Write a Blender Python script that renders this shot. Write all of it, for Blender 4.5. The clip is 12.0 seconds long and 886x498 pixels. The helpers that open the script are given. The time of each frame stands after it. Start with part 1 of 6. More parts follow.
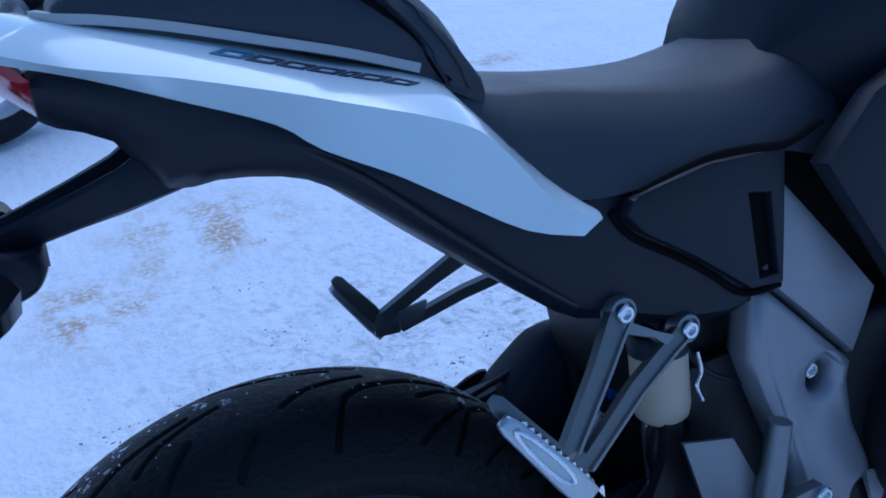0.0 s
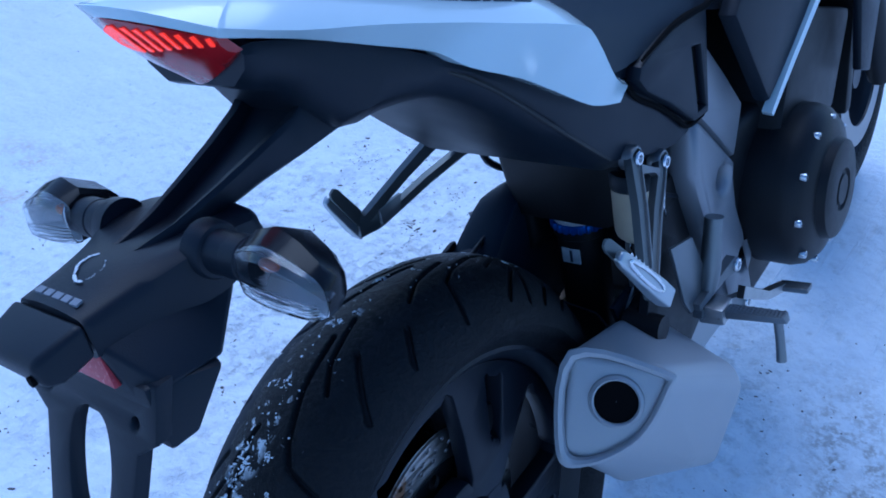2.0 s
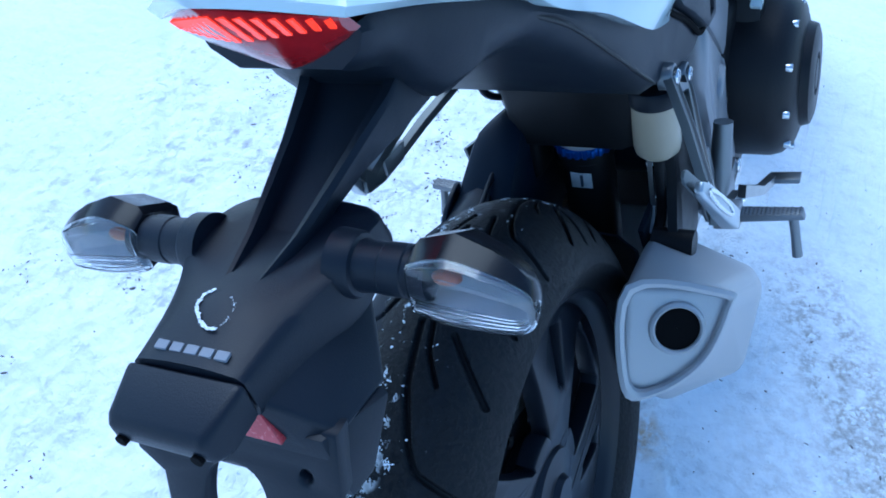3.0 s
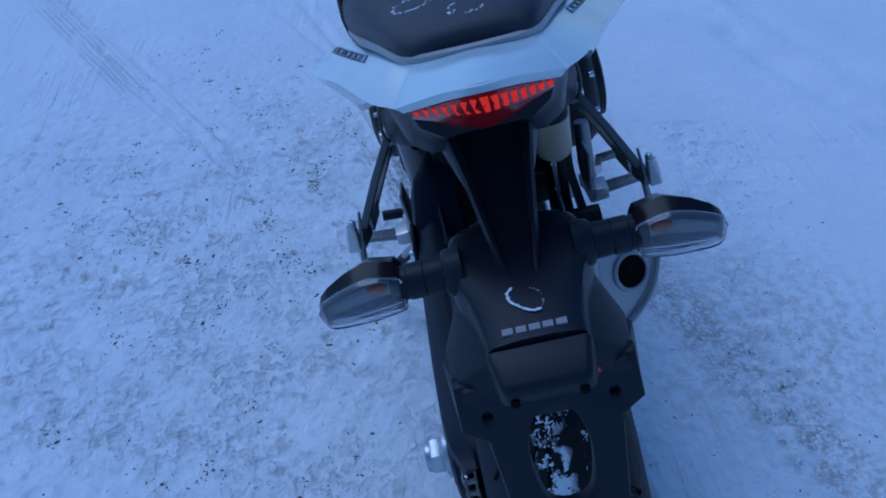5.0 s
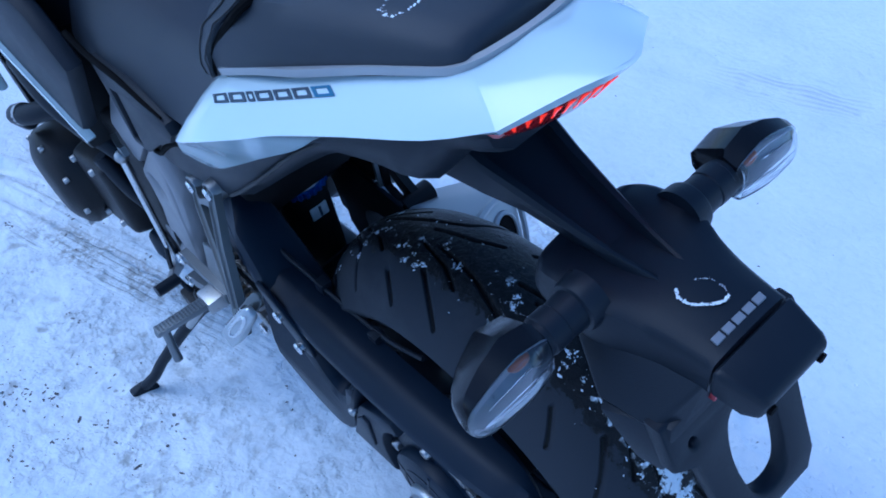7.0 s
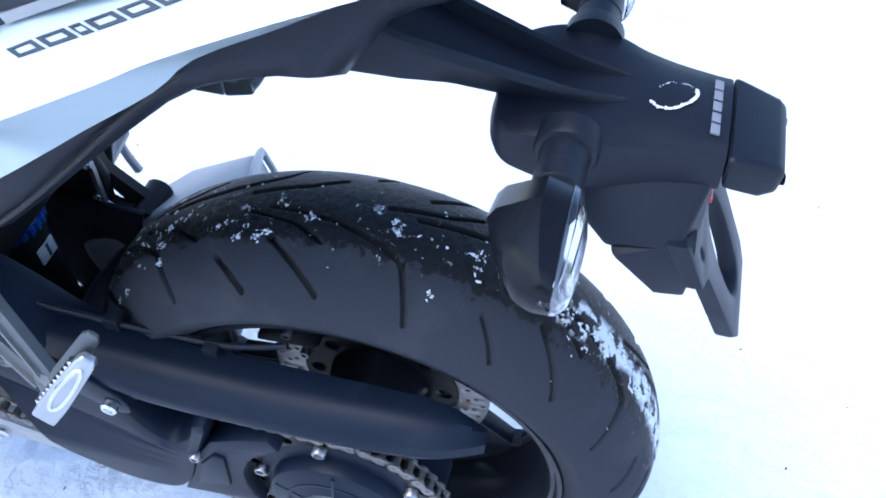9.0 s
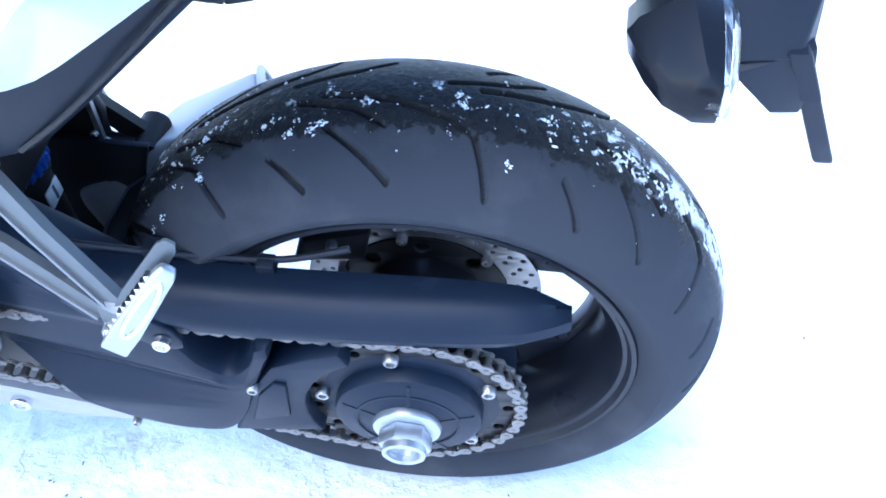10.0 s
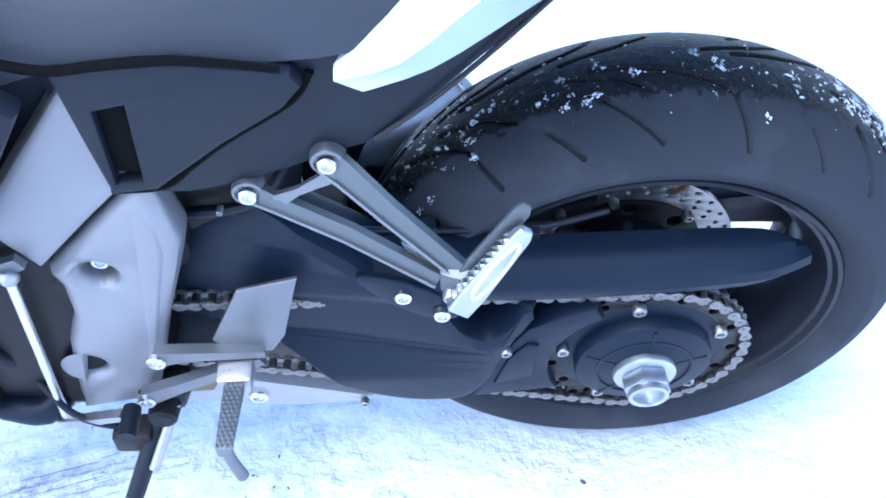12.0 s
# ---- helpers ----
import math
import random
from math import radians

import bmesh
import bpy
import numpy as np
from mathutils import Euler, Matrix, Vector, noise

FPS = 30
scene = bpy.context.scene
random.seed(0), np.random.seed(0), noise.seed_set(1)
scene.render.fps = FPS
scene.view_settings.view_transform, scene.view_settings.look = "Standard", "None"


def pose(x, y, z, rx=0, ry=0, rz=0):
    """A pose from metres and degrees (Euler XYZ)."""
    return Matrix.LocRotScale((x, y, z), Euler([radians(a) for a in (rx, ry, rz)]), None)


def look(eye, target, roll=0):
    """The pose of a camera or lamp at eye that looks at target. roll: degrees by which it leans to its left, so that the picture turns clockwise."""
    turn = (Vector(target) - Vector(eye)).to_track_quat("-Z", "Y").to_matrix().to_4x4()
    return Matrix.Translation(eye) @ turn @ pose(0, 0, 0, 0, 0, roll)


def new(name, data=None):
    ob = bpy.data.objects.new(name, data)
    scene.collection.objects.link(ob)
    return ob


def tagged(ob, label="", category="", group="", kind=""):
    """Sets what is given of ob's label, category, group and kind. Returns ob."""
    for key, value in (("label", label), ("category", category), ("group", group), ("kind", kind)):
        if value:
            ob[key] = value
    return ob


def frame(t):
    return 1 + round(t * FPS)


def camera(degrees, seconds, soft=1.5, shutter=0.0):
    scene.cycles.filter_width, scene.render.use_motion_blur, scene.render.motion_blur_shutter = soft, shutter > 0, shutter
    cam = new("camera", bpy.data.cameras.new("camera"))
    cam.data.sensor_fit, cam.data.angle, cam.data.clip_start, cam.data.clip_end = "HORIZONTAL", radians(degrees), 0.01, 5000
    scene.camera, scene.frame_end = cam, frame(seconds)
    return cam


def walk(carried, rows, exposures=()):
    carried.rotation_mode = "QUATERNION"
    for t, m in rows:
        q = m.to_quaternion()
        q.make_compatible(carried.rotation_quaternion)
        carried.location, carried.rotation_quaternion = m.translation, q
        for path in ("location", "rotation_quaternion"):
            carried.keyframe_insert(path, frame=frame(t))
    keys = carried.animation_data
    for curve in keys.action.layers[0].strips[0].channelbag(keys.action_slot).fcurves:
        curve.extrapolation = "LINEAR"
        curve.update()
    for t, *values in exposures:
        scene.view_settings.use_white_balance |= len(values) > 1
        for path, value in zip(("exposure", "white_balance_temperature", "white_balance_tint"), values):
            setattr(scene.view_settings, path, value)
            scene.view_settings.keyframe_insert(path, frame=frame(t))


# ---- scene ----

cam = camera(52.39, 12.0, soft=1.8)
PATH = [
    (0, -0.1156, -0.5009, 1.1100, 60.41, 1.99, -26.75),
    (0.5, -0.2132, -0.4606, 1.1195, 58.97, 1.27, -30.62),
    (0.8, -0.2601, -0.4228, 1.1332, 57.85, 0.47, -34.08),
    (1, -0.2885, -0.4072, 1.1485, 57.42, 0.58, -36.27),
    (1.5, -0.3880, -0.3514, 1.1669, 55.41, 0.11, -44.77),
    (2, -0.5000, -0.3135, 1.1921, 52.57, 0.01, -53.80),
    (2.5, -0.5425, -0.2121, 1.1784, 49.03, 0.19, -60.32),
    (3, -0.5239, -0.0853, 1.1918, 46.12, -0.01, -66.57),
    (3.2, -0.5235, -0.0440, 1.1985, 46.06, 0.42, -70.71),
    (4.8, -0.7702, 0.2692, 1.2852, 50.19, -0.27, -94.47),
    (5, -0.7897, 0.3112, 1.2983, 50.69, -0.95, -95.20),
    (5.5, -0.7620, 0.4857, 1.2955, 50.70, -3.13, -98.46),
    (6, -0.6931, 0.5793, 1.2732, 49.84, -2.59, -105.26),
    (6.5, -0.5510, 0.5997, 1.2542, 49.25, -0.69, -116.95),
    (7, -0.4608, 0.6288, 1.2212, 49.34, -1.19, -131.53),
    (7.5, -0.3898, 0.6827, 1.1893, 49.02, -0.87, -144.85),
    (7.7, -0.3740, 0.6914, 1.1828, 49.32, -0.29, -148.11),
    (9.3, -0.1692, 0.7577, 1.0344, 52.32, -2.82, -169.16),
    (9.5, -0.1384, 0.7627, 1.0093, 51.39, -2.33, -171.19),
    (10, -0.0869, 0.7838, 0.9840, 50.38, -0.20, -174.62),
    (10.5, -0.0550, 0.8287, 0.9932, 51.11, -0.67, -177.67),
    (11, 0.0204, 0.8714, 0.9981, 51.44, 0.37, -178.86),
    (11.5, 0.1262, 0.8687, 1.0071, 50.85, 1.78, -181.49),
    (12, 0.2023, 0.8800, 1.0089, 50.60, 2.09, -180.92),
]
# how far the motorcycle leans on its side stand (degrees) and rises over the ground plane
LEAN, RISE = 13.08, 0.0081
EXPOSE = [(0.0, 0.05, 4600, 11), (1.0, -0.36, 4400, 10), (2.0, 0.3, 4420, 9), (2.5, 0.6, 4450, 9), (3.1, 1.1, 4850, 0), (4.8, -0.42, 4270, 10), (5.5, -0.8, 4220, 10), (6.2, -0.62, 4220, 10), (7.0, 0.38, 4450, 7), (7.7, 1.45, 5050, 9), (9.3, 1.65, 5800, 12), (9.6, 1.9, 5750, 12), (10.0, 2.32, 5450, 11), (10.6, 2.52, 5400, 10), (12.0, 2.05, 5450, 12)]
walk(cam, [(t, pose(x, y, z, rx, ry, rz)) for t, x, y, z, rx, ry, rz in PATH], EXPOSE)

# ---- world and light ----
world = bpy.data.worlds.new("sky")
scene.world = world
world.use_nodes = True
wn = world.node_tree
sky = wn.nodes.new("ShaderNodeTexSky")
sky.sky_type = "NISHITA"
sky.sun_disc = False
sky.sun_elevation, sky.sun_rotation = radians(50), radians(42)
wn.nodes["Background"].inputs[1].default_value = 0.12
wn.links.new(sky.outputs[0], wn.nodes["Background"].inputs[0])
sun_data = bpy.data.lights.new("sun", "SUN")
sun_data.energy, sun_data.angle, sun_data.color = 0.9, radians(40), (1.0, 0.97, 0.94)
sun = new("sun", sun_data)
sun.matrix_world = look((0, 0, 8), (-2.7, -3.0, 0))


# ---- materials ----
def material(name, color, rough=0.5, metal=0.0, vary=0.25, scale=40.0, bump=0.15, bump_scale=400.0, coat=0.0, spots=None, rough_vary=0.12, spec=0.5):
    """A painted, cast or moulded surface: colour patches, fine relief and uneven gloss. spots: (colour, scale, threshold) of a second layer."""
    m = bpy.data.materials.new(name)
    m.use_nodes = True
    t = m.node_tree
    b = t.nodes["Principled BSDF"]
    co = t.nodes.new("ShaderNodeTexCoord")
    n1 = t.nodes.new("ShaderNodeTexNoise")
    n1.inputs["Scale"].default_value, n1.inputs["Detail"].default_value = scale, 6
    t.links.new(co.outputs["Object"], n1.inputs["Vector"])
    ramp = t.nodes.new("ShaderNodeMix")
    ramp.data_type = "RGBA"
    ramp.inputs["A"].default_value = (*[c * (1 - vary) for c in color], 1)
    ramp.inputs["B"].default_value = (*[min(1, c * (1 + vary)) for c in color], 1)
    t.links.new(n1.outputs[0], ramp.inputs["Factor"])
    col = ramp.outputs["Result"]
    if spots:
        n3 = t.nodes.new("ShaderNodeTexNoise")
        n3.inputs["Scale"].default_value, n3.inputs["Detail"].default_value, n3.inputs["Roughness"].default_value = spots[1], 8, 0.65
        t.links.new(co.outputs["Object"], n3.inputs["Vector"])
        cr = t.nodes.new("ShaderNodeValToRGB")
        cr.color_ramp.elements[0].position, cr.color_ramp.elements[1].position = spots[2], spots[2] + 0.06
        t.links.new(n3.outputs[0], cr.inputs[0])
        mx = t.nodes.new("ShaderNodeMix")
        mx.data_type = "RGBA"
        mx.inputs["B"].default_value = (*spots[0], 1)
        t.links.new(cr.outputs[0], mx.inputs["Factor"])
        t.links.new(col, mx.inputs["A"])
        col = mx.outputs["Result"]
    t.links.new(col, b.inputs["Base Color"])
    n2 = t.nodes.new("ShaderNodeTexNoise")
    n2.inputs["Scale"].default_value, n2.inputs["Detail"].default_value = bump_scale, 4
    t.links.new(co.outputs["Object"], n2.inputs["Vector"])
    bp = t.nodes.new("ShaderNodeBump")
    bp.inputs["Strength"].default_value, bp.inputs["Distance"].default_value = bump, 0.001
    t.links.new(n2.outputs[0], bp.inputs["Height"])
    t.links.new(bp.outputs[0], b.inputs["Normal"])
    rr = t.nodes.new("ShaderNodeMapRange")
    rr.inputs["To Min"].default_value, rr.inputs["To Max"].default_value = max(0.03, rough - rough_vary), min(1, rough + rough_vary)
    t.links.new(n1.outputs[0], rr.inputs["Value"])
    t.links.new(rr.outputs[0], b.inputs["Roughness"])
    b.inputs["Metallic"].default_value = metal
    b.inputs["Coat Weight"].default_value = coat
    b.inputs["Specular IOR Level"].default_value = spec
    b.inputs["Coat Roughness"].default_value = 0.08
    return m


def clear(name, color, rough=0.05, ior=1.5):
    m = bpy.data.materials.new(name)
    m.use_nodes = True
    b = m.node_tree.nodes["Principled BSDF"]
    b.inputs["Base Color"].default_value = (*color, 1)
    b.inputs["Roughness"].default_value = rough
    b.inputs["IOR"].default_value = ior
    b.inputs["Transmission Weight"].default_value = 1.0
    return m


PLASTIC = material("black_plastic", (0.0085, 0.0120, 0.0195), 0.44, vary=0.2, scale=14, bump=0.25, bump_scale=900, spots=((0.011, 0.0135, 0.018), 60, 0.62), spec=0.25)
GLOSS = material("gloss_black", (0.006, 0.007, 0.010), 0.20, vary=0.2, bump=0.02, coat=0.0, spec=0.2)
VINYL = material("seat_vinyl", (0.016, 0.021, 0.032), 0.46, vary=0.18, scale=14, bump=0.5, bump_scale=1300, spec=0.5)
SILL = material("seat_piping", (0.012, 0.012, 0.013), 0.6, vary=0.1)
WHITE = material("pearl_white", (0.60, 0.70, 0.73), 0.18, vary=0.03, scale=6, bump=0.02, coat=0.7, rough_vary=0.04)
ALU = material("satin_aluminium", (0.20, 0.212, 0.225), 0.40, metal=0.8, vary=0.08, scale=12, bump=0.12, bump_scale=700)
FRAME = material("frame_grey", (0.26, 0.26, 0.275), 0.42, metal=0.4, vary=0.08, scale=10, bump=0.18, bump_scale=800, spots=((0.20, 0.197, 0.205), 30, 0.66))
CAST = material("cast_aluminium", (0.13, 0.145, 0.152), 0.44, metal=0.75, vary=0.12, scale=14, bump=0.2, bump_scale=600)
ZINC = material("zinc_plate", (0.46, 0.49, 0.52), 0.36, metal=0.9, vary=0.15, scale=60, bump=0.1)
BRIGHT = material("polished_metal", (0.72, 0.73, 0.75), 0.22, metal=1.0, vary=0.1, scale=60, bump=0.08)
STEEL = material("worn_steel", (0.42, 0.42, 0.42), 0.36, metal=0.95, vary=0.2, scale=90, bump=0.1, spots=((0.16, 0.13, 0.10), 120, 0.63))
CHAIN = material("greasy_chain", (0.24, 0.235, 0.23), 0.42, metal=0.85, vary=0.35, scale=150, bump=0.15, spots=((0.05, 0.045, 0.04), 160, 0.56))
OILY = material("oily_steel", (0.035, 0.035, 0.037), 0.38, metal=0.8, vary=0.3, scale=60, bump=0.1)
ARM = material("swingarm_paint", (0.0065, 0.0125, 0.025), 0.42, metal=0.0, vary=0.2, scale=10, bump=0.2, bump_scale=700, spots=((0.010, 0.017, 0.031), 25, 0.62), spec=0.2)
RIM = material("wheel_paint", (0.011, 0.013, 0.019), 0.32, vary=0.2, scale=15, bump=0.1, spots=((0.015, 0.016, 0.019), 40, 0.65), spec=0.25)
DISC = material("brake_steel", (0.30, 0.295, 0.29), 0.35, metal=0.9, vary=0.15, scale=20, bump=0.1, spots=((0.16, 0.10, 0.06), 14, 0.60))
SILVER = material("muffler_silver", (0.42, 0.42, 0.43), 0.48, metal=0.35, vary=0.08, scale=8, bump=0.15, spots=((0.42, 0.42, 0.43), 18, 0.62))
# near-black for the sooty outlet, and for shade painted into slots and gaps
SHADE_SOOT = material("shade_and_soot", (0.004, 0.004, 0.0045), 0.8, vary=0.2, spec=0.06)
BLUE = material("blue_anodised", (0.03, 0.10, 0.42), 0.3, metal=0.6, vary=0.1)
TAN = material("reservoir_plastic", (0.42, 0.36, 0.26), 0.4, vary=0.12, scale=25)
RUST = material("warm_metal", (0.20, 0.14, 0.09), 0.5, metal=0.6, vary=0.4, scale=50)
DARK = material("engine_black", (0.009, 0.009, 0.0105), 0.48, metal=0.1, vary=0.3, scale=25, bump=0.3, bump_scale=300, spec=0.3)
LETTER = material("light_lettering", (0.22, 0.23, 0.26), 0.4, vary=0.05)
LETTER_DARK = material("dark_lettering", (0.03, 0.045, 0.07), 0.35, vary=0.05)
LETTER_BLUE = material("blue_lettering", (0.03, 0.13, 0.24), 0.35, vary=0.05)
STICKER = material("sticker", (0.55, 0.55, 0.54), 0.5, vary=0.25, scale=120)
CLEAR = clear("clear_lens", (0.93, 0.95, 0.98), 0.06, 1.46)
AMBER = material("amber_bulb", (0.36, 0.10, 0.03), 0.4, vary=0.3, scale=200)
REFLECTOR_CHROME = material("lamp_reflector", (0.20, 0.205, 0.22), 0.32, metal=0.7, vary=0.3, scale=70, bump=0.35, bump_scale=160)
RED = material("red_lens", (0.30, 0.008, 0.012), 0.16, vary=0.2, scale=90, bump=0.15, bump_scale=300, coat=0.4)
REFLECTIVE = material("red_reflector", (0.45, 0.05, 0.06), 0.25, vary=0.25, scale=300)


def glow_material():
    m = bpy.data.materials.new("lit_red_lens")
    m.use_nodes = True
    b = m.node_tree.nodes["Principled BSDF"]
    b.inputs["Base Color"].default_value = (0.22, 0.004, 0.004, 1)
    b.inputs["Roughness"].default_value = 0.2
    b.inputs["Emission Color"].default_value = (1.0, 0.035, 0.012, 1)
    b.inputs["Emission Strength"].default_value = 0.75
    return m


GLOW = glow_material()


def rubber_material(snowy):
    """Tyre rubber: grey worn sidewall, right flank painted dark as shade, darker wet tread, and snow that clings in
    patches to the crown.
    """
    m = bpy.data.materials.new("tyre_rubber")
    m.use_nodes = True
    t = m.node_tree
    b = t.nodes["Principled BSDF"]
    co = t.nodes.new("ShaderNodeTexCoord")
    sep = t.nodes.new("ShaderNodeSeparateXYZ")
    t.links.new(co.outputs["Object"], sep.inputs[0])

    def math_node(op, a, c=None, v=None):
        n = t.nodes.new("ShaderNodeMath")
        n.operation = op
        t.links.new(a, n.inputs[0])
        if c is not None:
            t.links.new(c, n.inputs[1])
        if v is not None:
            n.inputs[1].default_value = v
        return n.outputs[0]

    def noise_node(scale, detail=6, rough=0.6):
        n = t.nodes.new("ShaderNodeTexNoise")
        n.inputs["Scale"].default_value, n.inputs["Detail"].default_value, n.inputs["Roughness"].default_value = scale, detail, rough
        t.links.new(co.outputs["Object"], n.inputs["Vector"])
        return n.outputs[0]

    def steps(value, lo, hi):
        n = t.nodes.new("ShaderNodeMapRange")
        n.inputs["From Min"].default_value, n.inputs["From Max"].default_value = lo, hi
        t.links.new(value, n.inputs["Value"])
        return n.outputs[0]

    def mix(fac, a, bcol):
        n = t.nodes.new("ShaderNodeMix")
        n.data_type = "RGBA"
        t.links.new(fac, n.inputs["Factor"])
        if isinstance(a, tuple):
            n.inputs["A"].default_value = (*a, 1)
        else:
            t.links.new(a, n.inputs["A"])
        n.inputs["B"].default_value = (*bcol, 1)
        return n.outputs["Result"]

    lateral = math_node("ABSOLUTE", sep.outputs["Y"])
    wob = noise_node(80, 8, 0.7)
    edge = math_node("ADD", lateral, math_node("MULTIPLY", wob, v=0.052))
    dry_lit = steps(edge, 0.062, 0.065)
    # darkens the right flank as well: its shade is painted into the rubber
    dry_lit = math_node("MULTIPLY", dry_lit, steps(sep.outputs["Y"], -0.05, 0.03))
    col = mix(dry_lit, (0.004, 0.0048, 0.0065), (0.028, 0.032, 0.041))
    dust = steps(noise_node(9), 0.48, 0.75)
    col = mix(math_node("MULTIPLY", dust, math_node("MULTIPLY", dry_lit, v=0.7)), col, (0.064, 0.067, 0.074))
    grain = steps(noise_node(900, 3), 0.35, 0.9)
    col = mix(math_node("MULTIPLY", grain, v=0.18), col, (0.027, 0.028, 0.031))
    rough = steps(dry_lit, -1.2, 1.5)
    if snowy:
        ang = math_node("ARCTAN2", math_node("SUBTRACT", sep.outputs["Z"], v=0.312), sep.outputs["X"])
        band = steps(edge, 0.072, 0.060)
        rear = steps(ang, 1.95, 2.5)
        front = steps(ang, 1.15, 0.75)
        heavy = steps(math_node("ADD", noise_node(70, 7, 0.65), math_node("MULTIPLY", rear, v=0.14)), 0.60, 0.63)
        off = math_node("ABSOLUTE", math_node("SUBTRACT", math_node("ADD", sep.outputs["Y"], math_node("MULTIPLY", wob, v=0.02)), v=0.017))
        heavy = math_node("MULTIPLY", heavy, steps(off, 0.020, 0.011))
        light = steps(math_node("ADD", noise_node(150, 6, 0.7), math_node("MULTIPLY", front, v=0.05)), 0.66, 0.69)
        both = math_node("MULTIPLY", math_node("MAXIMUM", math_node("MULTIPLY", heavy, steps(noise_node(16, 3), 0.40, 0.50)), math_node("MULTIPLY", light, steps(noise_node(22, 3), 0.36, 0.5))), band)
        col = mix(both, col, (0.78, 0.82, 0.86))
        rough = math_node("MAXIMUM", rough, both)
    t.links.new(col, b.inputs["Base Color"])
    b.inputs["Specular IOR Level"].default_value = 0.22
    t.links.new(rough, b.inputs["Roughness"])
    bp = t.nodes.new("ShaderNodeBump")
    bp.inputs["Strength"].default_value, bp.inputs["Distance"].default_value = 0.5, 0.0022
    clot = steps(noise_node(170, 6, 0.65), 0.45, 0.7)
    wet = math_node("SUBTRACT", dry_lit, v=1.0)
    relief = math_node("ADD", math_node("MULTIPLY", noise_node(500, 5), v=0.35), math_node("MULTIPLY", clot, math_node("ABSOLUTE", wet)))
    t.links.new(relief, bp.inputs["Height"])
    t.links.new(bp.outputs[0], b.inputs["Normal"])
    return m


RUBBER = rubber_material(True)
RUBBER_PLAIN = rubber_material(False)
# darker rubber for groove bottoms, with their shade put into the colour
RUBBER_GROOVE = material("shaded_groove", (0.004, 0.004, 0.0045), 0.5, vary=0.2, spec=0.25)


def snow_material(name, dirty):
    """Packed snow: blue-white, grainy, with faint grey grime and, where sand was strewn, tan stains."""
    m = bpy.data.materials.new(name)
    m.use_nodes = True
    t = m.node_tree
    b = t.nodes["Principled BSDF"]
    co = t.nodes.new("ShaderNodeTexCoord")

    def noise_node(scale, detail=8, rough=0.6):
        n = t.nodes.new("ShaderNodeTexNoise")
        n.inputs["Scale"].default_value, n.inputs["Detail"].default_value, n.inputs["Roughness"].default_value = scale, detail, rough
        t.links.new(co.outputs["Object"], n.inputs["Vector"])
        return n.outputs[0]

    def steps(value, lo, hi, top=1.0):
        n = t.nodes.new("ShaderNodeMapRange")
        n.inputs["From Min"].default_value, n.inputs["From Max"].default_value, n.inputs["To Max"].default_value = lo, hi, top
        t.links.new(value, n.inputs["Value"])
        return n.outputs[0]

    def times(a, c):
        n = t.nodes.new("ShaderNodeMath")
        n.operation = "MULTIPLY"
        t.links.new(a, n.inputs[0])
        t.links.new(c, n.inputs[1])
        return n.outputs[0]

    def mix(fac, a, bcol):
        n = t.nodes.new("ShaderNodeMix")
        n.data_type = "RGBA"
        t.links.new(fac, n.inputs["Factor"])
        if isinstance(a, tuple):
            n.inputs["A"].default_value = (*a, 1)
        else:
            t.links.new(a, n.inputs["A"])
        n.inputs["B"].default_value = (*bcol, 1)
        return n.outputs["Result"]

    def near(x, y, r):
        n = t.nodes.new("ShaderNodeVectorMath")
        n.operation = "DISTANCE"
        t.links.new(co.outputs["Object"], n.inputs[0])
        n.inputs[1].default_value = (x, y, 0)
        return steps(n.outputs["Value"], r, r * 0.3)

    def along(x0, y0, x1, y1, wide, soft=0.4):
        # 1 inside a straight strip of the ground, with frayed ends; also the distance across it
        turn = t.nodes.new("ShaderNodeMapping")
        turn.vector_type = "TEXTURE"
        turn.inputs["Location"].default_value = ((x0 + x1) / 2, (y0 + y1) / 2, 0)
        turn.inputs["Rotation"].default_value = (0, 0, math.atan2(y1 - y0, x1 - x0))
        t.links.new(co.outputs["Object"], turn.inputs["Vector"])
        split = t.nodes.new("ShaderNodeSeparateXYZ")
        t.links.new(turn.outputs[0], split.inputs[0])
        sides = []
        for axis, half in ((0, math.hypot(x1 - x0, y1 - y0) / 2), (1, wide / 2)):
            n = t.nodes.new("ShaderNodeMath")
            n.operation = "ABSOLUTE"
            t.links.new(split.outputs[axis], n.inputs[0])
            sides.append(steps(n.outputs[0], half, half * (1 - soft)))
        return times(*sides), split.outputs[1]

    def ribs(across, pitch):
        n = t.nodes.new("ShaderNodeMath")
        n.operation = "SINE"
        k = t.nodes.new("ShaderNodeMath")
        k.operation = "MULTIPLY"
        k.inputs[1].default_value = 2 * math.pi / pitch
        t.links.new(across, k.inputs[0])
        t.links.new(k.outputs[0], n.inputs[0])
        return steps(n.outputs[0], -0.2, 0.6)

    col = mix(steps(noise_node(3.0), 0.35, 0.7), (0.86, 0.90, 0.94), (0.78, 0.83, 0.89))
    col = mix(steps(noise_node(60.0, 6, 0.6), 0.48, 0.68, 0.22), col, (0.64, 0.70, 0.78))
    if dirty:
        grime = times(steps(noise_node(4.5), 0.44, 0.60), steps(noise_node(26.0, 6, 0.6), 0.53, 0.66, 0.9))
        col = mix(times(grime, near(0.75, 0.62, 1.25)), col, (0.36, 0.375, 0.37))
        col = mix(times(steps(noise_node(75.0, 6, 0.6), 0.64, 0.70, 0.8), near(0.70, 0.55, 0.95)), col, (0.34, 0.35, 0.35))
        churned = times(steps(noise_node(40.0, 8, 0.7), 0.44, 0.60), near(0.45, -0.50, 0.40))
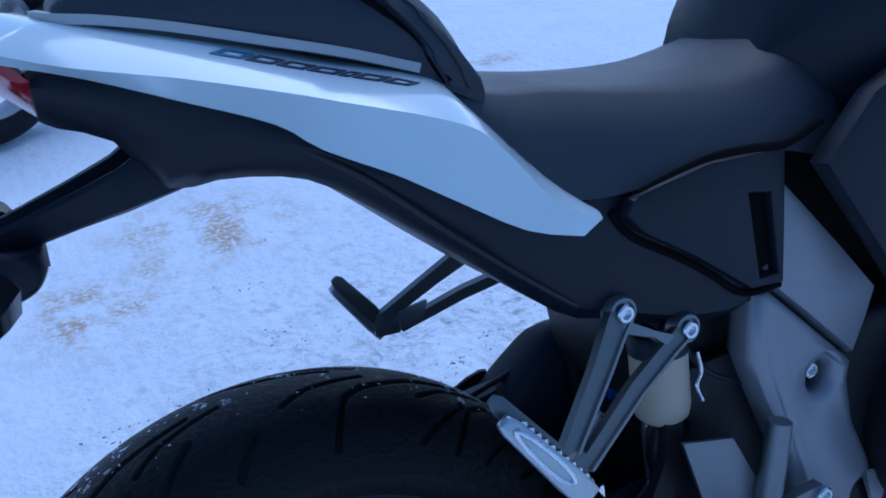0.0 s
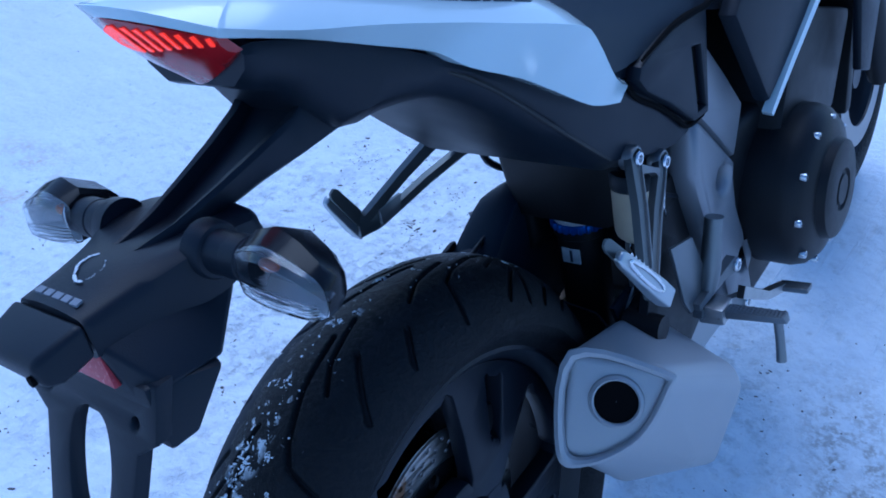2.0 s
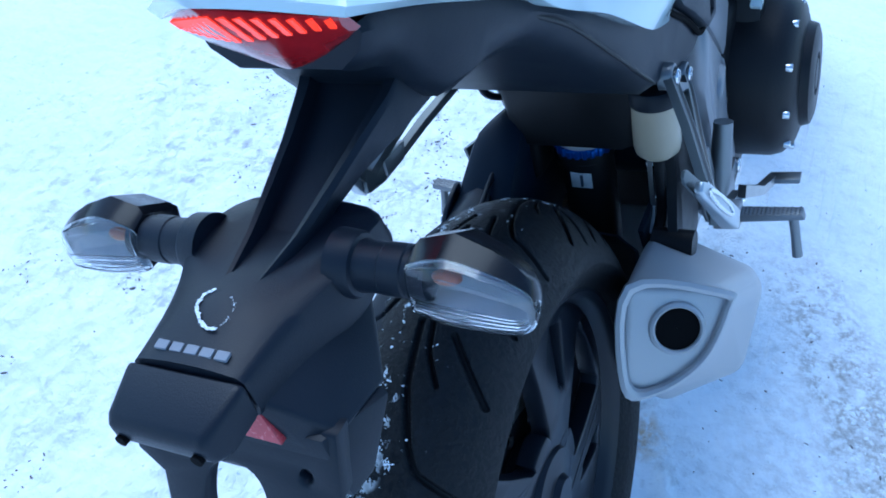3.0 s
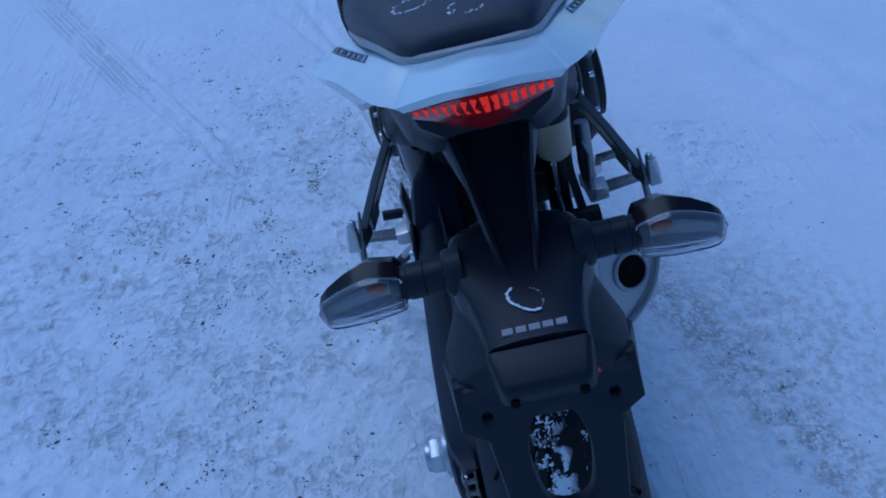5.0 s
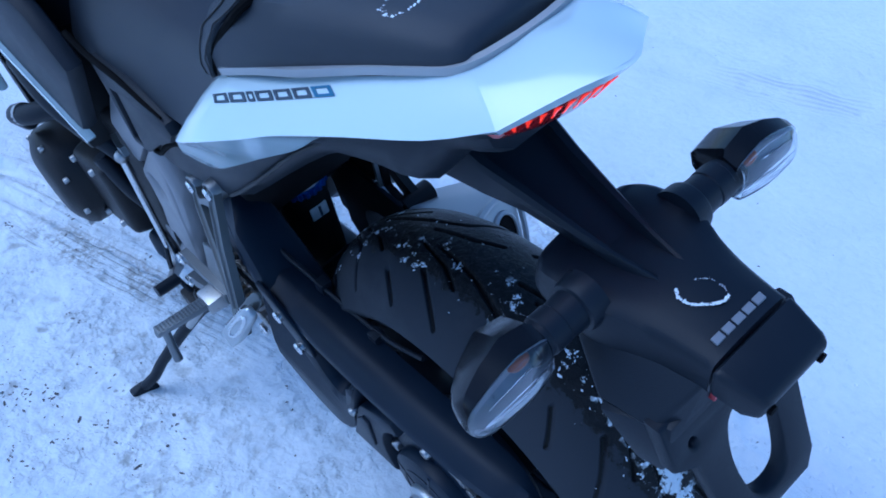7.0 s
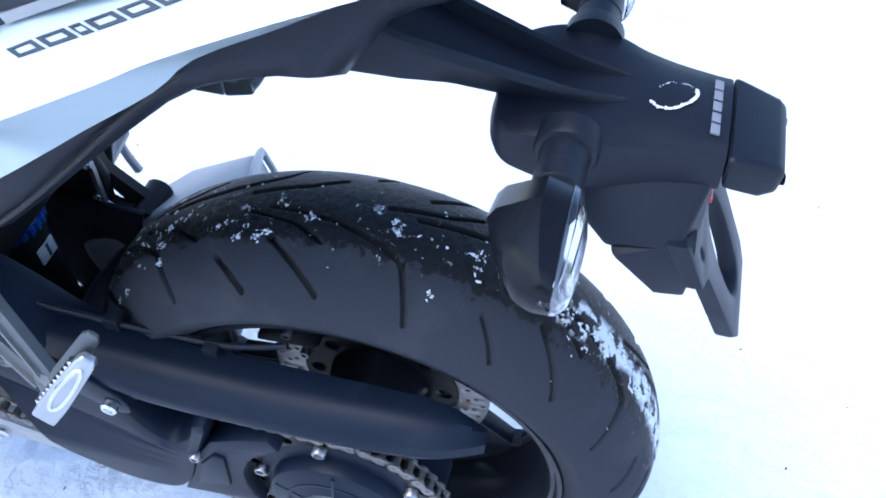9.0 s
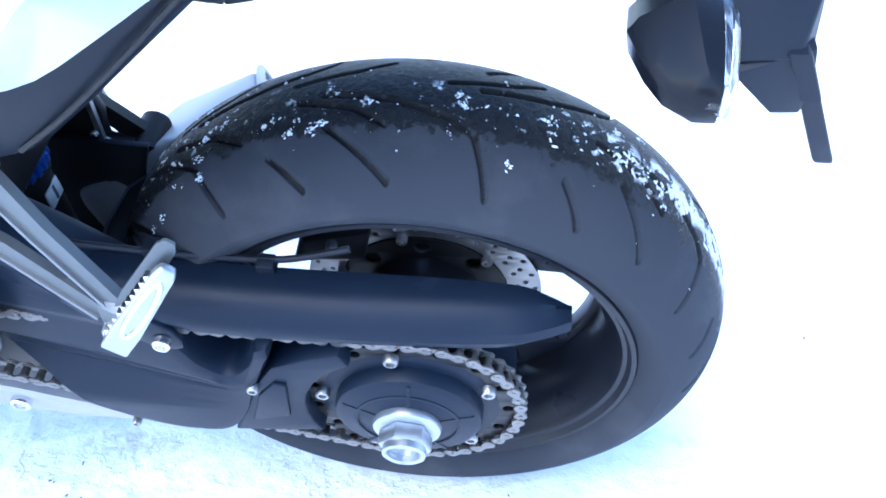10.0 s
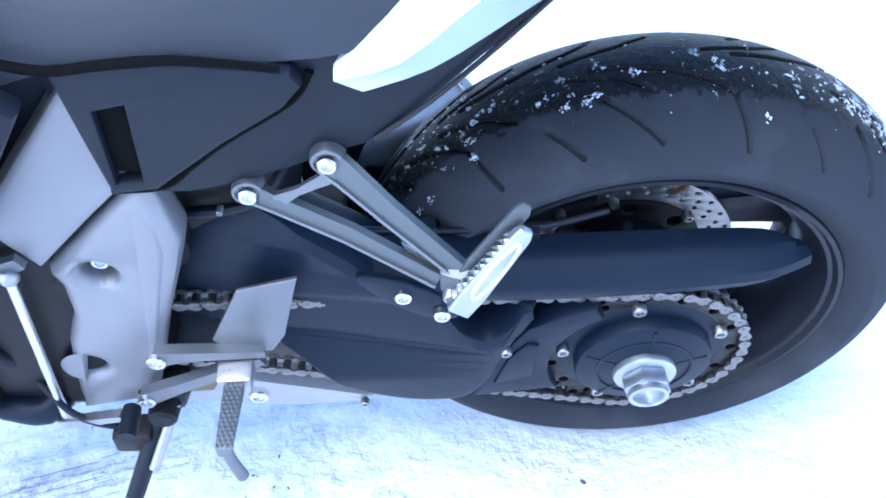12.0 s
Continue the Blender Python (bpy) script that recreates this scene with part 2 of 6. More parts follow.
        col = mix(churned, col, (0.58, 0.59, 0.61))
        for x0, y0, x1, y1, wide in ((0.95, -0.18, -0.10, -0.60, 0.18), (1.30, 0.30, 0.62, 0.10, 0.12)):
            strip, _ = along(x0, y0, x1, y1, wide, 0.5)
            smudge = times(steps(noise_node(22.0, 5, 0.6), 0.42, 0.54), steps(noise_node(90.0, 6, 0.65), 0.40, 0.56, 0.9))
            col = mix(times(smudge, strip), col, (0.37, 0.37, 0.365))
        for x0, y0, x1, y1, wide in ((0.70, -1.375, -0.12, -1.705, 0.12), (0.25, -1.70, -0.60, -2.03, 0.12), (2.3, 1.43, 1.5, 0.92, 0.13)):
            strip, across = along(x0, y0, x1, y1, wide)
            col = mix(times(times(ribs(across, 0.017), strip), steps(noise_node(9.0, 3), 0.38, 0.55, 0.5)), col, (0.66, 0.70, 0.74))
        chips = times(times(steps(noise_node(48.0, 6, 0.6), 0.50, 0.60, 0.6), steps(noise_node(8.0, 3), 0.42, 0.58)), near(0.60, 0.50, 1.1))
        col = mix(chips, col, (0.60, 0.64, 0.68))
        tan = times(steps(noise_node(9.0), 0.44, 0.62), steps(noise_node(70.0), 0.38, 0.56, 0.9))
        for x, y, r in ((0.20, 1.68, 0.30), (1.56, 2.53, 0.18), (0.33, 1.67, 0.22), (0.45, 2.34, 0.24), (0.35, -0.055, 0.05), (-0.1, 1.4, 0.25)):
            col = mix(times(tan, near(x, y, r)), col, (0.50, 0.38, 0.24))
    t.links.new(col, b.inputs["Base Color"])
    b.inputs["Roughness"].default_value = 0.72
    def plus(a, c, share):
        n = t.nodes.new("ShaderNodeMath")
        n.operation = "MULTIPLY_ADD"
        t.links.new(c, n.inputs[0])
        n.inputs[1].default_value = share
        t.links.new(a, n.inputs[2])
        return n.outputs[0]

    def tread(angle, across, along):
        turn = t.nodes.new("ShaderNodeMapping")
        turn.inputs["Rotation"].default_value = (0, 0, radians(angle))
        turn.inputs["Scale"].default_value = (along, across, 4)
        t.links.new(co.outputs["Object"], turn.inputs["Vector"])
        n = t.nodes.new("ShaderNodeTexNoise")
        n.inputs["Scale"].default_value, n.inputs["Detail"].default_value, n.inputs["Roughness"].default_value = 1.0, 3, 0.5
        t.links.new(turn.outputs[0], n.inputs["Vector"])
        return n.outputs[0]

    # grains, crumbs, trodden lumps, and in places the drawn-out marks of tyres
    hgt = plus(times(noise_node(120.0, 4, 0.55), steps(noise_node(4.0, 3), 0.3, 0.8, 0.9)), noise_node(34.0, 5, 0.55), 1.4)
    hgt = plus(hgt, noise_node(11.0, 4, 0.5), 1.8)
    hgt = plus(hgt, times(steps(tread(-24, 55, 3), 0.55, 0.66), steps(noise_node(1.3, 2), 0.56, 0.64)), 0.4)
    hgt = plus(hgt, times(steps(tread(-33, 42, 2.5), 0.56, 0.66), steps(noise_node(1.1, 2), 0.54, 0.62)), 0.35)
    if dirty:
        # pressed tyre tracks with fine ribs, and thin broken crust beside the stand
        for x0, y0, x1, y1, wide in ((0.70, -1.375, -0.12, -1.705, 0.12), (0.25, -1.70, -0.60, -2.03, 0.12), (1.30, 0.30, 0.55, 0.08, 0.13), (2.3, 1.43, 1.5, 0.92, 0.13)):
            strip, across = along(x0, y0, x1, y1, wide)
            hgt = plus(hgt, times(times(ribs(across, 0.017), strip), steps(noise_node(9.0, 3), 0.38, 0.55)), 0.9)
        hgt = plus(hgt, times(times(steps(noise_node(48.0, 6, 0.6), 0.47, 0.60), steps(noise_node(8.0, 3), 0.40, 0.60)), near(0.60, 0.50, 1.2)), -0.7)
    bp = t.nodes.new("ShaderNodeBump")
    bp.inputs["Strength"].default_value, bp.inputs["Distance"].default_value = 0.8, 0.006
    t.links.new(hgt, bp.inputs["Height"])
    t.links.new(bp.outputs[0], b.inputs["Normal"])
    return m


SNOW = snow_material("snow", True)
CLUMP = snow_material("clinging_snow", False)


# ---- building helpers ----
from mathutils.bvhtree import BVHTree


def smooth_mesh(bm, name, mat, angle=38):
    bmesh.ops.recalc_face_normals(bm, faces=bm.faces)
    me = bpy.data.meshes.new(name)
    bm.to_mesh(me)
    bm.free()
    me.materials.append(mat)
    for p in me.polygons:
        p.use_smooth = True
    me.set_sharp_from_angle(angle=radians(angle))
    return me


def part(name, bm, mat, parent, label="", angle=38):
    """Links a bmesh as one mesh object under a thing or a part; its coordinates are those of the top-level thing."""
    me = bm if isinstance(bm, bpy.types.Mesh) else smooth_mesh(bm, name, mat, angle)
    ob = new(name, me)
    ob.parent = parent
    if label:
        tagged(ob, label)
    return ob


def bevel_edges(bm, width, segments=2, limit=25):
    if width > 0:
        sharp = [e for e in bm.edges if len(e.link_faces) == 2 and e.calc_face_angle(0) > radians(limit)]
        bmesh.ops.bevel(bm, geom=sharp, offset=width, segments=segments, profile=0.6, affect="EDGES", clamp_overlap=True)
    return bm


def hull(points, bevel=0.003, segments=2):
    bm = bmesh.new()
    for p in points:
        bm.verts.new(p)
    res = bmesh.ops.convex_hull(bm, input=bm.verts)
    bmesh.ops.delete(bm, geom=[v for v in bm.verts if not v.link_faces], context="VERTS")
    bmesh.ops.dissolve_limit(bm, angle_limit=radians(4), verts=bm.verts, edges=bm.edges)
    return bevel_edges(bm, bevel, segments)


def both(points):
    return [(x, s * y, z) for x, y, z in points for s in (1, -1)]


def catmull(pts, n, closed=False):
    pts = [Vector(p) for p in pts]
    out = []
    m = len(pts)
    for i in range(m if closed else m - 1):
        p0, p1, p2, p3 = (pts[(i + k) % m] if closed else pts[min(max(i + k, 0), m - 1)] for k in (-1, 0, 1, 2))
        for k in range(n):
            t = k / n
            out.append(0.5 * ((2 * p1) + (p2 - p0) * t + (2 * p0 - 5 * p1 + 4 * p2 - p3) * t * t + (3 * p1 - p0 - 3 * p2 + p3) * t ** 3))
    if not closed:
        out.append(pts[-1])
    return out


def loft(rings, closed=True, caps=True, along=1, bm=None):
    """Faces through rings of equally many points; along > 1 rounds the run from ring to ring."""
    bm = bm or bmesh.new()
    if along > 1:
        cols = [catmull([r[j] for r in rings], along) for j in range(len(rings[0]))]
        rings = [[c[i] for c in cols] for i in range(len(cols[0]))]
    vs = [[bm.verts.new(p) for p in r] for r in rings]
    m = len(rings[0])
    for a, b in zip(vs, vs[1:]):
        for j in range(m if closed else m - 1):
            quad = (a[j], a[(j + 1) % m], b[(j + 1) % m], b[j])
            bm.faces.new(quad)
    if caps and closed:
        bm.faces.new(vs[0])
        bm.faces.new(vs[-1])
    return bm


def shell(bm, thick):
    """Gives an open skin its thickness."""
    bmesh.ops.recalc_face_normals(bm, faces=bm.faces)
    bmesh.ops.solidify(bm, geom=bm.faces, thickness=thick)
    return bm


def frames_along(pts):
    """A turning-free pair of side vectors at every point of a path."""
    tang = [(pts[min(i + 1, len(pts) - 1)] - pts[max(i - 1, 0)]).normalized() for i in range(len(pts))]
    side = tang[0].cross(Vector((0, 0, 1)))
    if side.length < 0.05:
        side = tang[0].cross(Vector((1, 0, 0)))
    side.normalize()
    out = []
    for t in tang:
        side = (side - t * side.dot(t)).normalized()
        out.append((side, t.cross(side)))
    return out


def tube(path, radius, sides=12, soft=4, bm=None):
    pts = catmull(path, soft) if soft > 1 else [Vector(p) for p in path]
    rads = radius if isinstance(radius, (list, tuple)) else [radius] * 2
    rings = []
    for i, (p, (a, b)) in enumerate(zip(pts, frames_along(pts))):
        f = i / (len(pts) - 1) * (len(rads) - 1)
        k = min(int(f), len(rads) - 2)
        r = rads[k] + (rads[k + 1] - rads[k]) * (f - k)
        rings.append([p + r * (math.cos(q) * a + math.sin(q) * b) for q in (2 * math.pi * j / sides for j in range(sides))])
    return loft(rings, bm=bm)


def bar(path, width, height, bevel=0.002, up=(0, 1, 0), bm=None):
    """A bar of rectangular section along a path; up: the direction of its height."""
    pts = [Vector(p) for p in path]
    ws = width if isinstance(width, (list, tuple)) else [width] * len(pts)
    hs = height if isinstance(height, (list, tuple)) else [height] * len(pts)
    rings = []
    for i, p in enumerate(pts):
        t = (pts[min(i + 1, len(pts) - 1)] - pts[max(i - 1, 0)]).normalized()
        s = t.cross(Vector(up)).normalized()
        u = s.cross(t).normalized()
        w, h = ws[i] / 2, hs[i] / 2
        rings.append([p + s * w + u * h, p - s * w + u * h, p - s * w - u * h, p + s * w - u * h])
    return bevel_edges(loft(rings, bm=bm), bevel)


def lathe(profile, centre=(0, 0.0, 0.312), steps=64, axis="y", closed=False, bm=None):
    """Turns (radius, along) pairs round an axis through centre."""
    bm = bm or bmesh.new()
    c = Vector(centre)
    rings = []
    for i in range(steps):
        a = 2 * math.pi * i / steps
        ring = []
        for r, s in profile:
            u, v = r * math.cos(a), r * math.sin(a)
            ring.append(bm.verts.new(c + Vector({"y": (u, s, v), "x": (s, u, v), "z": (u, v, s)}[axis])))
        rings.append(ring)
    m = len(profile)
    for i in range(steps):
        a, b = rings[i], rings[(i + 1) % steps]
        for j in range(m if closed else m - 1):
            bm.faces.new((a[j], a[(j + 1) % m], b[(j + 1) % m], b[j]))
    bmesh.ops.remove_doubles(bm, verts=bm.verts, dist=1e-6)
    return bm


def plate(outline, lo, hi, bevel=0.003, holes=(), soft=1, move=None, axes="xz"):
    """A plate cut from an outline (and round or shaped holes), between two depths along the third axis; its edges are rounded."""
    cu = bpy.data.curves.new("outline", "CURVE")
    cu.dimensions, cu.fill_mode = "2D", "BOTH"
    cu.extrude, cu.bevel_depth, cu.bevel_resolution, cu.offset = (hi - lo) / 2 - bevel, bevel, 1, -bevel
    for loop in [outline, *holes]:
        pts = [(*p, 0) for p in loop]
        if soft > 1 and loop is outline:
            pts = [tuple(v) for v in catmull(pts, soft, True)]
        sp = cu.splines.new("POLY")
        sp.use_cyclic_u = True
        sp.points.add(len(pts) - 1)
        for q, p in zip(sp.points, pts):
            q.co = (p[0], p[1], 0, 1)
    tmp = bpy.data.objects.new("outline", cu)
    scene.collection.objects.link(tmp)
    me = bpy.data.meshes.new_from_object(tmp.evaluated_get(bpy.context.evaluated_depsgraph_get()))
    bpy.data.objects.remove(tmp)
    bpy.data.curves.remove(cu)
    bm = bmesh.new()
    bm.from_mesh(me)
    bpy.data.meshes.remove(me)
    mid = (lo + hi) / 2
    for v in bm.verts:
        a, b, d = v.co
        v.co = {"xz": (a, mid + d, b), "yz": (mid + d, a, b), "xy": (a, b, mid + d)}[axes]
        if move:
            v.co = move(*v.co)
    bmesh.ops.remove_doubles(bm, verts=bm.verts, dist=1e-6)
    return bm


def ring_points(cx, cy, r, n=20):
    return [(cx + r * math.cos(2 * math.pi * i / n), cy + r * math.sin(2 * math.pi * i / n)) for i in range(n)]


def bolt(parent, centre, r=0.008, out=1, mat=None, name="bolt"):
    """A socket-head bolt whose axis lies across the machine."""
    x, y, z = centre
    o = out
    prof = [(0, -0.004 * o), (r, -0.004 * o), (r, 0.003 * o), (r * 0.85, 0.0045 * o), (r * 0.55, 0.0045 * o), (r * 0.5, 0.001 * o), (0, 0.001 * o)]
    return part(name, lathe(prof, (x, y, z), 16), mat or BRIGHT, parent)


# ---- the ground ----
def ground_height(x, y):
    """Trodden, driven-over snow: soft undulation, clods, and wheel ruts."""
    h = 0.008 * noise.noise((x * 1.3, y * 1.3, 0.0)) + 0.0030 * noise.noise((x * 7, y * 7, 3.0)) + 0.0016 * noise.noise((x * 22, y * 22, 5.0))
    clod = noise.noise((x * 38, y * 38, 9.0)) * (0.5 + 0.5 * noise.noise((x * 2.1, y * 2.1, 2.0)))
    h += 0.0040 * clod + 0.006 * max(0.0, clod - 0.16)
    churn = math.exp(-((y + 0.46 + 0.12 * (x - 0.3)) / 0.09) ** 2) * (1 if -0.3 < x < 1.3 else 0)
    h += churn * 0.012 * noise.noise((x * 26, y * 30, 4.0)) - churn * 0.004
    for (ax, ay), (bx, by), wide, deep in (((1.76, -0.90), (0.0, -1.62), 0.05, 0.010), ((2.0, -1.02), (0.2, -1.75), 0.05, 0.008), ((2.6, 1.60), (1.3, 0.74), 0.016, 0.006), ((2.6, 1.55), (1.3, 0.69), 0.016, 0.005), ((2.3, 0.56), (1.3, 0.20), 0.016, 0.006), ((2.3, 0.70), (1.3, 0.16), 0.016, 0.006), ((1.9, 1.20), (1.1, 0.62), 0.014, 0.005), ((1.6, 0.36), (0.75, 0.10), 0.014, 0.005), ((1.6, 0.29), (0.75, 0.05), 0.014, 0.005), ((1.2, 1.45), (0.4, 0.90), 0.02, 0.004), ((0.5, 0.02), (-0.4, -0.30), 0.025, 0.006)):
        dx, dy = bx - ax, by - ay
        d = abs((x - ax) * dy - (y - ay) * dx) / math.hypot(dx, dy)
        f = ((x - ax) * dx + (y - ay) * dy) / (dx * dx + dy * dy)
        if d < wide * 2.2 and -0.05 < f < 1.05:
            h += 2.3 * deep * (-math.exp(-(d / wide) ** 2) + 0.6 * math.exp(-((d - wide * 1.5) / (wide * 0.4)) ** 2)) * (0.6 + 0.4 * noise.noise((x * 9, y * 9, 1.0)))
    fade = max(0.0, 1 - math.hypot(x - 0.5, y - 0.3) / 5.0)
    return h * min(1.0, fade * 2.0)


def build_ground():
    def axis(centre, n=600, near=1.7, far=400.0):
        t = np.linspace(-1, 1, n)
        return centre + near * t + np.sign(t) * (far - near) * np.abs(t) ** 13
    xs, ys = axis(0.6), axis(0.45)
    n = len(xs)
    co = np.zeros((n * n, 3))
    k = 0
    for y in ys:
        for x in xs:
            close = abs(x - 0.5) < 5 and abs(y - 0.3) < 5
            co[k] = (x, y, ground_height(x, y) if close else 0.0)
            k += 1
    # press the snow flat and a little down where the wheels stand, so nothing floats
    for cx, cy, r in ((0.0, 0.02, 0.16), (1.445, 0.02, 0.16)):
        d = np.hypot(co[:, 0] - cx, (co[:, 1] - cy) * 1.6)
        f = np.clip(1.6 - d / r, 0, 1)
        co[:, 2] = co[:, 2] * (1 - f) - 0.002 * f
    me = bpy.data.meshes.new("ground")
    i = np.arange(n * n).reshape(n, n)
    quads = np.stack([i[:-1, :-1], i[:-1, 1:], i[1:, 1:], i[1:, :-1]], -1).reshape(-1, 4)
    me.vertices.add(n * n)
    me.vertices.foreach_set("co", co.ravel())
    me.loops.add(quads.size)
    me.loops.foreach_set("vertex_index", quads.ravel())
    me.polygons.add(len(quads))
    me.polygons.foreach_set("loop_start", np.arange(0, quads.size, 4))
    me.update()
    me.polygons.foreach_set("use_smooth", np.ones(len(quads), bool))
    me.materials.append(SNOW)
    return tagged(new("ground", me), "packed blue-white snow with wheel ruts and grime", "snow", kind="structure")


build_ground()

# ---- the motorcycle ----
bike = tagged(new("motorcycle"), "white and black naked motorcycle leaning on its side stand in snow", "motorcycle")
bike.matrix_world = pose(0, 0, RISE, -LEAN, 0, 0)
AX = (0.0, 0.0, 0.312)


# -- rear wheel
def tyre_mesh(name, mat, radius=0.315, half=0.091, bead=0.224, bead_half=0.066, grooves=True, steps=1700, centre=(0, 0, 0.312)):
    """A tyre with a rounded crown; on the rear one the tread grooves are cut into the surface."""
    rho = half + 0.004
    hub = radius - rho
    side = [(bead - 0.004, bead_half - 0.012), (bead, bead_half), (bead + 0.005, bead_half + 0.006), (bead + 0.014, (bead_half + rho * 0.93) / 2 + 0.004)]
    low = math.asin(min(0.9, (bead + 0.030 - hub) / rho))
    crown = []
    n = 96 if grooves else 24
    for i in range(n):
        a = low + (math.pi / 2 - low) * i / (n - 1)
        crown.append((hub + rho * math.sin(a), rho * math.cos(a)))
    prof = side + crown
    prof = np.array(prof + [(r, -y) for r, y in prof[-2::-1]])
    th = np.linspace(0, 2 * math.pi, steps, endpoint=False)
    R = np.tile(prof[:, 0], (steps, 1))
    Y = np.tile(prof[:, 1], (steps, 1))
    if grooves:
        deg = np.degrees(th)[:, None] + np.zeros_like(R)
        depth = np.zeros_like(R)
        period = 48.0
        shapes = [([(-27, 0.006), (-16, 0.014), (-7, 0.028), (-3.5, 0.038), (0, 0.075)], 0.0, 0.0026), ([(-5, 0.052), (0, 0.074)], 17.0, 0.0028), ([(-9.5, 0.036), (0, 0.072)], 31.5, 0.0028), ([(4, 0.010), (14, 0.022), (19, 0.036)], 12.0, 0.0022)]
        for sgn, shift in ((1, 56.0), (-1, 80.0)):
            for line, off, wide in shapes:
                for k in range(-1, 8):
                    base = shift + off + k * period
                    if base > 352 + shift:
                        continue
                    for (a0, y0), (a1, y1) in zip(line, line[1:]):
                        d0 = (deg - (base + a0) + 180) % 360 - 180
                        px, py = np.radians(d0) * radius, Y * sgn - y0
                        vx, vy = np.radians(a1 - a0) * radius, y1 - y0
                        f = np.clip((px * vx + py * vy) / (vx * vx + vy * vy), 0, 1)
                        d = np.hypot(px - f * vx, py - f * vy)
                        depth = np.maximum(depth, np.clip((wide * 1.25 - d) / (wide * 0.6), 0, 1) * 0.0055)
        R = R - depth * (R > bead + 0.04)
    cx, cy, cz = centre
    co = np.stack([cx + R * np.cos(th)[:, None], cy + Y, cz + R * np.sin(th)[:, None]], -1).reshape(-1, 3)
    m = len(prof)
    i = np.arange(steps * m).reshape(steps, m)
    j = np.roll(i, -1, 0)
    quads = np.stack([i[:, :-1], j[:, :-1], j[:, 1:], i[:, 1:]], -1).reshape(-1, 4)
    me = bpy.data.meshes.new(name)
    me.from_pydata(co.tolist(), [], quads.tolist())
    me.update()
    me.polygons.foreach_set("use_smooth", np.ones(len(quads), bool))
    me.materials.append(mat)
    if grooves:
        # groove floors take the darker rubber that paints in their shade
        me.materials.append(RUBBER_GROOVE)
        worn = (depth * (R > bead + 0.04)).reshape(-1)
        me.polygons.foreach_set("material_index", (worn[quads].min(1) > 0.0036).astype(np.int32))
    return me


def wheel_face(y0=-0.040):
    """The cast face: four broad spokes, each pierced by two slim slots."""
    def sector(a0, a1, r0, r1, n=7):
        inner = [(r0 * math.cos(a0 + (a1 - a0) * k / n), 0.312 + r0 * math.sin(a0 + (a1 - a0) * k / n)) for k in range(n + 1)]
        outer = [(r1 * math.cos(a1 + 0.16 + (a0 - a1) * k / n), 0.312 + r1 * math.sin(a1 + 0.16 + (a0 - a1) * k / n)) for k in range(n + 1)]
        pts = catmull([(*p, 0) for p in inner + outer], 2, True)
        return [(p.x, p.y) for p in pts]
    holes = []
    for k in range(4):
        a = radians(-42) + k * math.pi / 2
        holes.append(sector(a + radians(24), a + radians(66), 0.078, 0.186))
        holes.append(sector(a - radians(4), a + radians(6), 0.118, 0.187, 4))
    def dish(x, y, z):
        r = math.hypot(x, z - 0.312)
        return (x, y - 0.010 * math.cos(min(r / 0.2, 1) * math.pi * 0.5), z)
    return plate(ring_points(0, 0.312, 0.206, 96), y0 - 0.012, y0 + 0.012, 0.0035, holes, move=dish)


